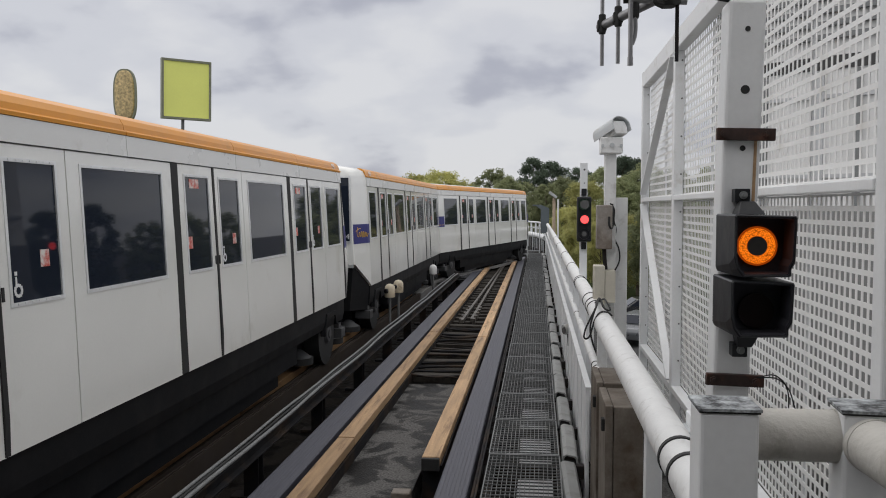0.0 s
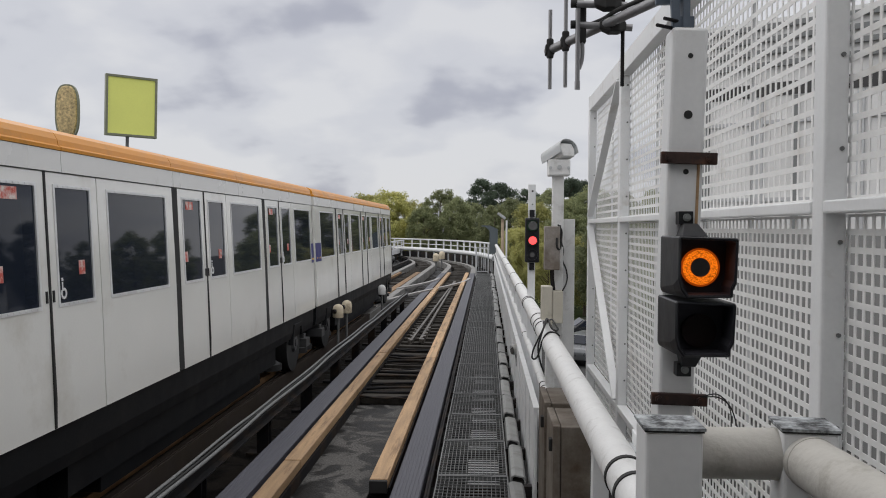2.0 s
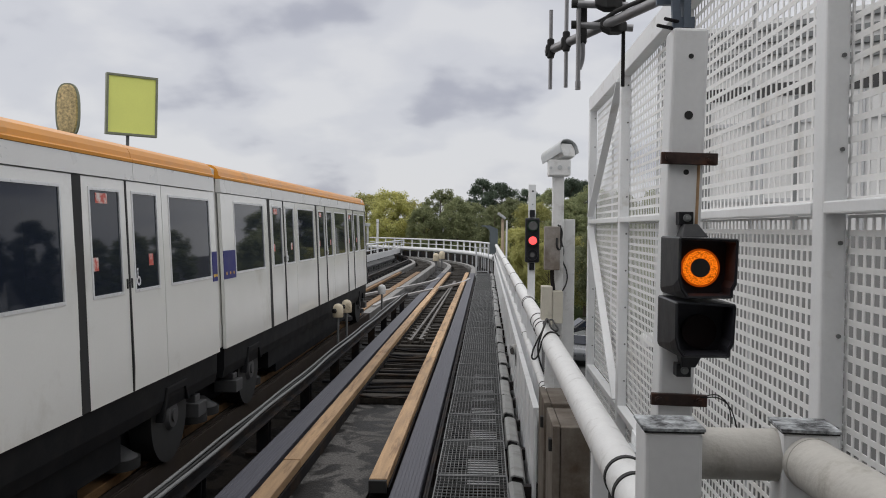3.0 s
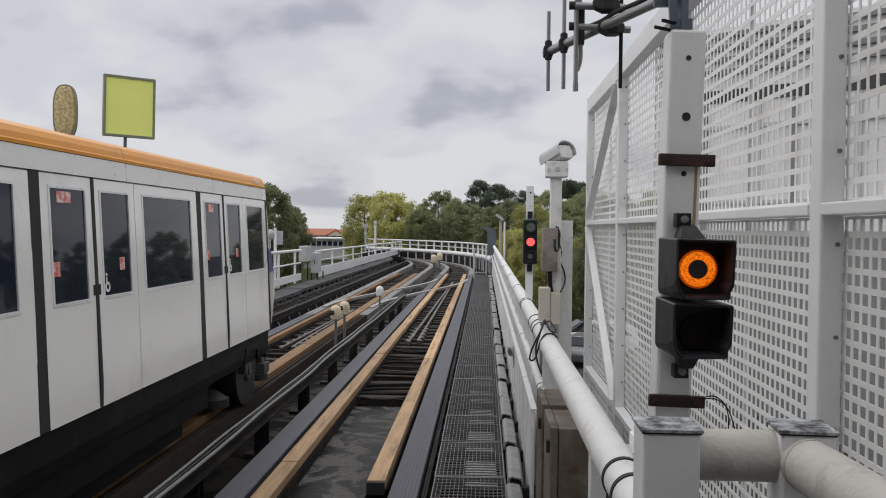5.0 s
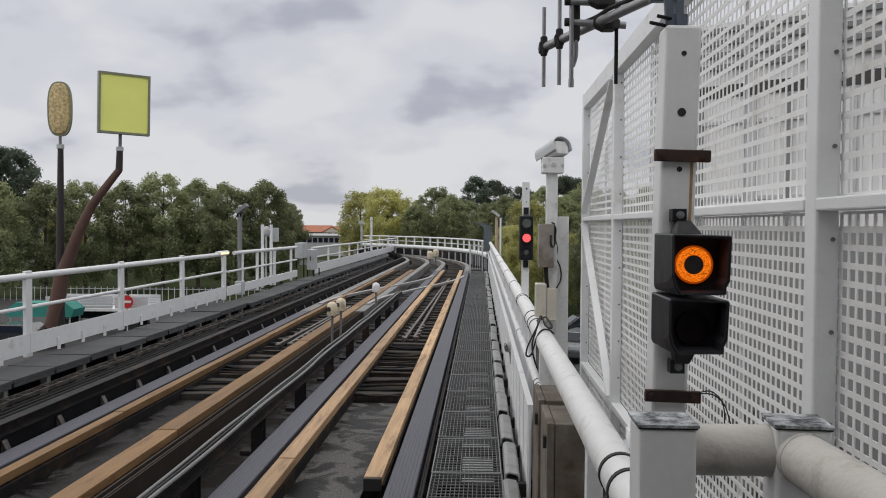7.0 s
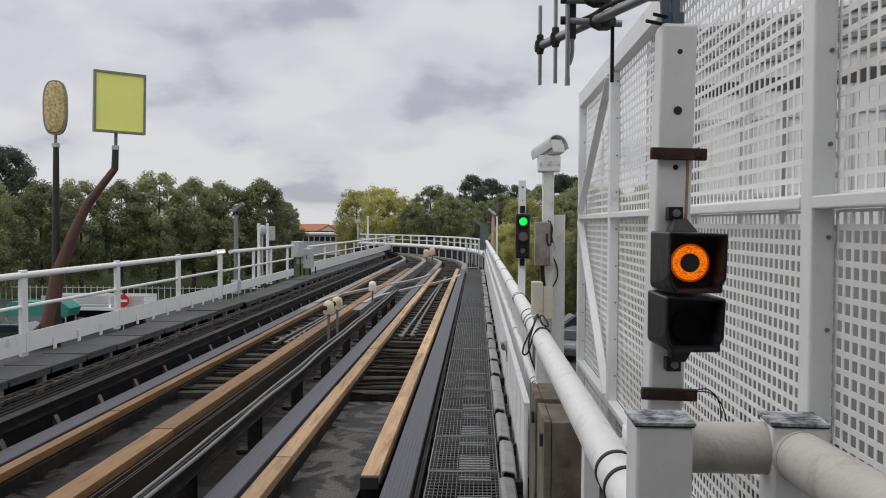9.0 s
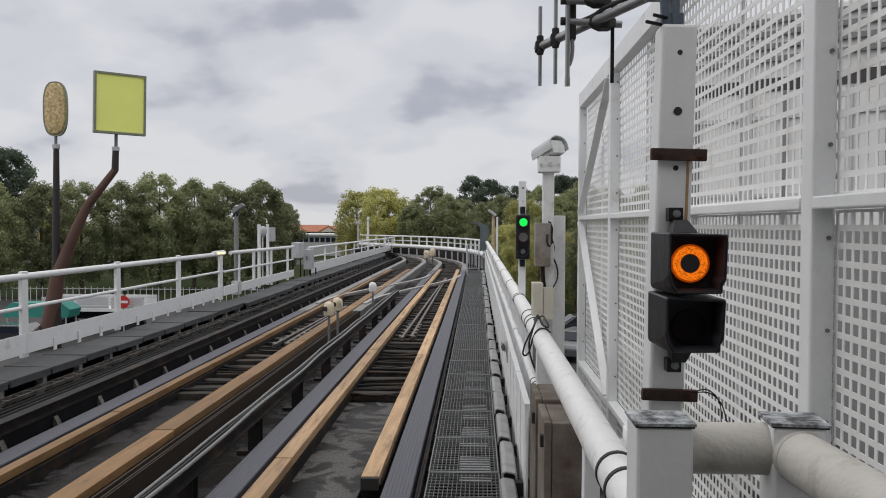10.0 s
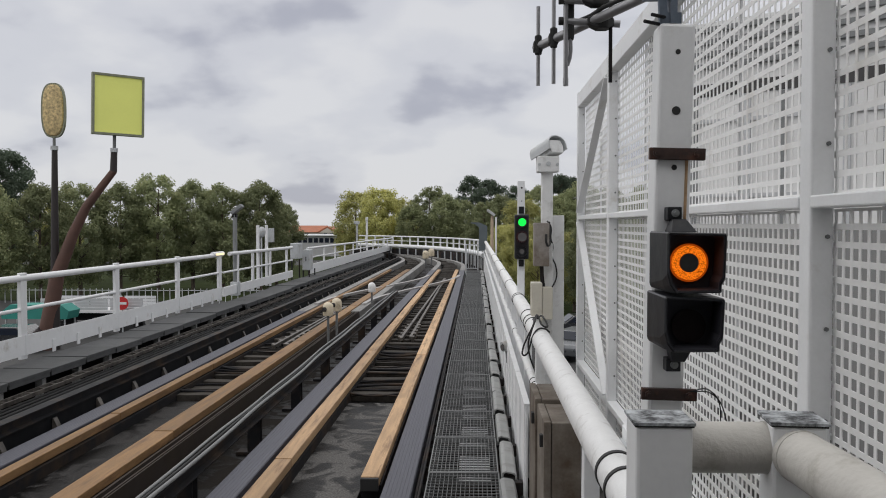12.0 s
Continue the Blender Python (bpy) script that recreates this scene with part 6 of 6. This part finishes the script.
def make_street():
    t = thing("flatbed_trailer", "white flatbed trailer with dropside panels", "trailer", m=pose(-24.5, 51.5, GROUND, 0, 0, 90))
    bm = B()
    box2(bm, (-1.1, -4.0, 1.45), (1.1, 2.6, 1.62))
    part("bed", bm, SIGNWHITE, t)
    for y in (-4.0, -1.8, 0.4):
        for k in range(4):
            for x in (-1.1, 1.04):
                bm = B()
                box2(bm, (x, y + 0.06, 1.64 + k * 0.18), (x + 0.06, y + 2.1, 1.80 + k * 0.18))
                part("side_board", bm, GREYWHITE, t)
    bm = B()
    box2(bm, (-0.08, 2.4, 0.95), (0.08, 3.9, 1.08))
    part("drawbar", bm, DARKSTEEL, t)
    bm = B()
    box2(bm, (-0.6, -3.9, 0.95), (0.6, 2.5, 1.446))
    part("chassis", bm, BLACK, t)
    for y in (-2.8, 1.6):
        for sx in (-1, 1):
            bm = B()
            rod(bm, (sx * 0.62, y, 0.48), (sx * 0.98, y, 0.48), 0.48, seg=18)
            part("wheel", bm, RUBBER, t)
    a = thing("market_awning", "teal canvas awning on thin posts", "awning")
    bm = B()
    prism(bm, [(-27.6, -2.97), (-23.75, -2.97), (-23.6, -2.5), (-24.1, -2.14), (-27.1, -2.14), (-27.65, -2.6)], 47.2, 48.6)
    part("canvas", bm, TEAL, a)
    for x in (-27.4, -23.9):
        for y in (47.3, 48.5):
            bm = B()
            rod(bm, (x, y, GROUND), (x, y, -2.95), 0.05, seg=8)
            part("leg", bm, GREYPAINT, a)
    n = thing("no_entry_sign", "round red no-entry sign on a grey pole", "road sign")
    bm = B()
    rod(bm, (-21.64, 50, GROUND), (-21.64, 50, -1.9), 0.04, seg=8)
    part("pole", bm, GREYPAINT, n)
    bm = B()
    rod(bm, (-21.64, 49.9, -2.29), (-21.64, 49.94, -2.29), 0.40, seg=28)
    part("disc", bm, RED, n, "red enamel disc")
    bm = B()
    box(bm, (-21.64, 49.89, -2.29), (0.58, 0.016, 0.15))
    part("bar", bm, SIGNWHITE, n, "white bar")
    make_car_street(pose(-25.6, 44.2, GROUND, 0, 0, 84), CARDARK, "dark parked car beside the awning")
    make_car_street(pose(-34, 46, GROUND, 0, 0, 60), CARDARK, "dark parked car under the trees")
    make_car_street(pose(5.3, 43.5, GROUND, 0, 0, 150), CARSILVER, "grey car parked on the street below")
    make_car_street(pose(6.4, 51, GROUND, 0, 0, 95), CARDARK, "dark car parked on the street below")
    global street_van
    street_van = make_car_street(pose(5.3, 47.6, GROUND, 0, 0, 90), SIGNWHITE, "white van driving along the street below", van=True)
    street_van["category"] = "van"
    # fence strip under the trees
    f = thing("street_fence", "thin grey street fence under the trees", "fence")
    for k in range(60):
        bm = B()
        box2(bm, (-44 + k * 0.55, 72, GROUND), (-43.94 + k * 0.55, 72.05, GROUND + 1.3))
        part("picket", bm, GREYPAINT, f)
    bm = B()
    box2(bm, (-44, 72.0, GROUND + 1.1), (-11, 72.05, GROUND + 1.16))
    part("rail", bm, GREYPAINT, f)
    # the house with the tiled roof, and the pale block before it
    h = thing("tiled_house", "pale rendered house with a terracotta tiled roof", "house")
    bm = B()
    box2(bm, (-49.3, 220, GROUND), (-37.0, 232, 0.6))
    part("wall", bm, RENDER_WALL, h)
    bm = B()
    prism(bm, [(219.2, 0.5), (232.8, 0.5), (226, 2.3)], -50.0, -40.5, "x")
    part("roof", bm, TERRACOTTA, h)
    bm = B()
    prism(bm, [(-42.2, 0.5), (-36.5, 0.5), (-39.35, 2.1)], 219.0, 231)
    part("roof", bm, TERRACOTTA, h)
    bm = B()
    prism(bm, [(-41.5, 0.4), (-37.2, 0.4), (-39.35, 1.65)], 218.9, 219.4)
    part("gable", bm, RENDER_WALL, h)
    for x in (-48.0, -45.4, -40.5, -38.8):
        bm = B()
        box2(bm, (x, 219.9, -0.9), (x + 0.9, 219.99, 0.3))
        part("window", bm, GLASS, h)
    o = thing("office_block", "pale low office block with a band of windows", "building")
    bm = B()
    box2(bm, (-40.4, 180, GROUND), (-29.2, 192, 0.05))
    part("wall", bm, LIGHTWALL, o)
    bm = B()
    box2(bm, (-40.9, 179.4, 0.05), (-28.8, 192.4, 0.38))
    part("roof", bm, WHITE, o)
    for k in range(9):
        bm = B()
        box2(bm, (-40.1 + k * 1.2, 179.93, -1.4), (-39.2 + k * 1.2, 179.99, -0.4))
        part("window", bm, GLASS, o)


# ---- trees ----
def leaf_mat(name, dark, light, warm):
    m = bpy.data.materials.new(name)
    m.use_nodes = True
    nt = m.node_tree
    n, l = nt.nodes.new, nt.links.new
    b = nt.nodes["Principled BSDF"]
    b.inputs["Roughness"].default_value = 0.6
    b.inputs["Specular IOR Level"].default_value = 0.25
    g = n("ShaderNodeNewGeometry")
    r = n("ShaderNodeValToRGB")
    r.color_ramp.elements[0].color, r.color_ramp.elements[1].color = (*dark, 1), (*warm, 1)
    mid = r.color_ramp.elements.new(0.6)
    mid.color = (*light, 1)
    tc, no, mf = n("ShaderNodeTexCoord"), n("ShaderNodeTexNoise"), n("ShaderNodeMix")
    no.inputs["Scale"].default_value, no.inputs["Detail"].default_value = 0.55, 3
    mf.inputs["Factor"].default_value = 0.68
    l(tc.outputs["Object"], no.inputs["Vector"])
    l(g.outputs["Random Per Island"], mf.inputs["A"]); l(no.outputs["Fac"], mf.inputs["B"])
    l(mf.outputs["Result"], r.inputs[0])
    hs = n("ShaderNodeHueSaturation")
    oi = n("ShaderNodeObjectInfo")
    mr = n("ShaderNodeMapRange")
    mr.inputs["To Min"].default_value, mr.inputs["To Max"].default_value = 0.75, 1.2
    l(oi.outputs["Random"], mr.inputs["Value"]); l(mr.outputs[0], hs.inputs["Value"])
    l(r.outputs[0], hs.inputs["Color"]); l(hs.outputs[0], b.inputs["Base Color"])
    tr = n("ShaderNodeBsdfTranslucent")
    mx = n("ShaderNodeMixShader")
    mx.inputs[0].default_value = 0.45
    l(hs.outputs[0], tr.inputs[0]); l(b.outputs[0], mx.inputs[1]); l(tr.outputs[0], mx.inputs[2])
    l(mx.outputs[0], nt.nodes["Material Output"].inputs[0])
    return m


LEAF_GREEN = leaf_mat("plane_tree_leaves", (0.18, 0.215, 0.12), (0.31, 0.34, 0.18), (0.45, 0.39, 0.20))
LEAF_YELLOW = leaf_mat("yellowing_leaves", (0.29, 0.31, 0.13), (0.51, 0.50, 0.20), (0.68, 0.58, 0.23))
LEAF_DARK = leaf_mat("dark_pine_needles", (0.075, 0.105, 0.082), (0.125, 0.16, 0.11), (0.16, 0.19, 0.12))


def make_tree_model(seed, height, spread, low, leaves, name, label, count=19000, size=0.25):
    """Tapered trunk, limbs, and a crown of leaf clumps round the limb ends, with gaps."""
    rnd = random.Random(seed)
    t = thing("tree", label, "tree", "street trees")
    bm = B()
    rod(bm, (0, 0, 0), (0.05, 0, height * 0.45), 0.2, 0.13, seg=10)
    rod(bm, (0.05, 0, height * 0.44), (0.0, 0.1, height * 0.86), 0.13, 0.04, seg=8)
    clumps = []
    nl = 88
    for i in range(nl):
        u = ((i + 0.5) / nl) ** 0.85
        z = height * (low + (0.97 - low) * u)
        wide = spread * 1.12 * min(1.0, (u + 0.06) ** 0.42) * max(0.0, 1 - u ** 2.4) ** 0.55
        ang = i * 2.4 + rnd.uniform(-0.5, 0.5)
        rad = wide * rnd.uniform(0.45, 1.0) ** 0.7
        r = spread * rnd.uniform(0.12, 0.27) * (1.1 - 0.35 * u)
        end = Vector((math.cos(ang) * rad, math.sin(ang) * rad, min(z + rnd.uniform(-0.05, 0.03) * height, height * rnd.uniform(0.93, 1.0) - r * 0.8)))
        clumps.append((end, r))
        if i % 5 == 0:
            rod(bm, (0, 0, max(height * low * 0.8, end.z - rad * 0.9)), end, 0.055, 0.018, seg=5)
    part("trunk", bm, BARK, t)
    vs, fs = [], []
    wsum = sum(r * r for _, r in clumps)
    for c, r in clumps:
        squash = rnd.uniform(0.7, 0.95)
        for _ in range(int(count * r * r / wsum)):
            d = Vector((rnd.gauss(0, 1), rnd.gauss(0, 1), rnd.gauss(0, 1))).normalized()
            p = c + Vector((d.x, d.y, d.z * squash)) * r * (0.35 + 0.95 * rnd.random())
            d = (d + Vector((rnd.gauss(0, 0.6), rnd.gauss(0, 0.6), rnd.gauss(0, 0.6) + 0.25))).normalized()
            a = Vector((rnd.gauss(0, 1), rnd.gauss(0, 1), rnd.gauss(0, 1))).cross(d).normalized()
            b = a.cross(d)
            s = size * rnd.uniform(0.6, 1.25)
            k = len(vs)
            vs += [p - a * s * 0.5, p + b * s * 0.33 + d * s * 0.12, p + a * s * 0.5, p - b * s * 0.33 + d * s * 0.12]
            fs += [(k, k + 1, k + 2, k + 3)]
    me = bpy.data.meshes.new("crown")
    me.from_pydata([tuple(v) for v in vs], [], fs)
    me.materials.append(leaves)
    ob = new("crown", me)
    ob.parent = t
    return t


def make_trees():
    models = [(make_tree_model(1, 11.0, 3.6, 0.17, LEAF_GREEN, "a", "broad green plane tree with a dense low crown"), 11.0),
              (make_tree_model(2, 11.0, 3.4, 0.19, LEAF_GREEN, "b", "green plane tree turning brown at the edges"), 11.0),
              (make_tree_model(3, 11.0, 3.8, 0.17, LEAF_YELLOW, "c", "plane tree with yellowing autumn leaves"), 11.0),
              (make_tree_model(4, 14.0, 3.3, 0.3, LEAF_DARK, "d", "tall dark tree with an open crown", 15000, 0.27), 14.0)]
    used = set()
    def put(i, px, top, dist, rot=0):
        """A tree whose crown reaches a given height over the eye at that distance."""
        t, h0 = models[i]
        x = px * dist
        k = ((top + 0.004) * dist + EYE - GROUND) / (h0 * 0.97)
        m = pose(x, dist, GROUND, 0, 0, rot) @ Matrix.Diagonal((k, k, k, 1))
        if i not in used:
            used.add(i)
            ob = t
            ob.matrix_basis = m
        else:
            ob = copy_thing(t, Matrix.Identity(4))
            ob.matrix_basis = m
    # bearing (tangent, right of the line), rise of the top (tangent), distance
    left_row = [(0, -0.60, 0.045, 72), (1, -0.535, 0.043, 76), (0, -0.485, 0.045, 80), (1, -0.435, 0.044, 82), (0, -0.388, 0.055, 84), (1, -0.345, 0.047, 86), (0, -0.308, 0.043, 84), (1, -0.262, 0.046, 86), (0, -0.242, 0.026, 92),
                (2, -0.51, 0.022, 98), (0, -0.41, 0.02, 102), (1, -0.32, 0.018, 104), (3, -0.60, 0.088, 88), (3, -0.572, 0.086, 92)]
    far_row = [(2, -0.145, 0.036, 128), (2, -0.115, 0.040, 122), (2, -0.095, 0.028, 126), (1, -0.075, 0.020, 118), (0, -0.055, 0.040, 130), (1, -0.035, 0.03, 118), (0, -0.015, 0.025, 124), (3, -0.005, 0.054, 150), (3, 0.018, 0.050, 152), (0, 0.01, 0.022, 112), (1, 0.03, 0.030, 118), (2, 0.055, 0.026, 108), (3, 0.05, 0.042, 140), (1, 0.075, 0.04, 112), (3, 0.10, 0.055, 120), (3, 0.115, 0.052, 124), (1, 0.10, 0.03, 100), (0, 0.13, 0.045, 104), (1, 0.16, 0.04, 100), (0, 0.2, 0.04, 96),
               (0, -0.23, 0.02, 240), (1, -0.13, 0.012, 250)]
    near_right = [(2, 0.055, -0.002, 84), (2, 0.035, -0.004, 92), (2, 0.10, -0.015, 72), (2, 0.118, -0.012, 66), (0, 0.14, 0.0, 62), (2, 0.075, -0.02, 70), (1, 0.165, 0.01, 58)]
    beyond_park = [(3, 0.47, 0.052, 74), (3, 0.53, 0.050, 70), (0, 0.31, 0.024, 84), (1, 0.36, 0.027, 86), (0, 0.41, 0.022, 82), (1, 0.60, 0.026, 76), (0, 0.68, 0.024, 74), (1, 0.77, 0.028, 70), (0, 0.88, 0.026, 66)]
    rnd = random.Random(5)
    for i, b, top, dist in left_row + far_row + near_right + beyond_park:
        put(i, b, top, dist, rnd.uniform(0, 360))


red_lens = green_lens = None
make_camera_post()
red_lens, green_lens = make_track_signal()
make_cabinets()
make_antenna()
make_far_gate()
make_art_signs()
make_street()
make_trees()


# ---- what moves ----
def motions():
    pts = train_path()
    acc = [0.0]
    for a, b in zip(pts, pts[1:]):
        acc.append(acc[-1] + (b - a).length)
    base = acc[800]

    def at(s):
        s += base
        i = min(len(acc) - 2, max(0, int(np.searchsorted(acc, s)) - 1))
        return pts[i].lerp(pts[i + 1], (s - acc[i]) / (acc[i + 1] - acc[i]))

    def rows(start, length):
        out = []
        for k in range(0, 61):
            t = k * 0.2
            u = min(t, 8.0)
            f = 16.0727 - 6.26856 * u ** 1 + 0.18064 * u ** 2 - 0.0503973 * u ** 3 + 0.0125895 * u ** 4 - 0.000812593 * u ** 5 - 3.4 * (t - u) + start
            a, b = at(f + 1.2), at(f + length - 1.2)
            d = (b - a).normalized()
            out.append((t, Matrix.Translation(a) @ Matrix.Rotation(math.atan2(-d.x, d.y), 4, "Z") @ Matrix.Translation((0, -1.2, 0))))
        return out

    walk(lead_car, rows(0.0, LEAD_L))
    walk(rear_car, rows(LEAD_L + 0.24, REAR_L))
    walk(first_car, rows(-REAR_L - 2.18, REAR_L))
    walk(street_van, [(t, pose(5.3 + 2.2 * (5.6 - t), 47.6, GROUND, 0, 0, 90)) for t in (0.0, 3.0, 6.0, 9.0, 12.0)])
    # the signal turns from red to green: each lens disc has a lit and a dark face
    for lens, a0, a1 in ((red_lens, 0, 180), (green_lens, 180, 360)):
        steps = [(0.0, a0), (7.9, a0), (8.0, a0 + 60), (8.1, a0 + 120), (8.2, a1), (12.0, a1)]
        at0 = Matrix.Translation(lens.matrix_basis.translation)
        walk(lens, [(t, at0 @ Matrix.Rotation(radians(a), 4, "Z")) for t, a in steps])


motions()
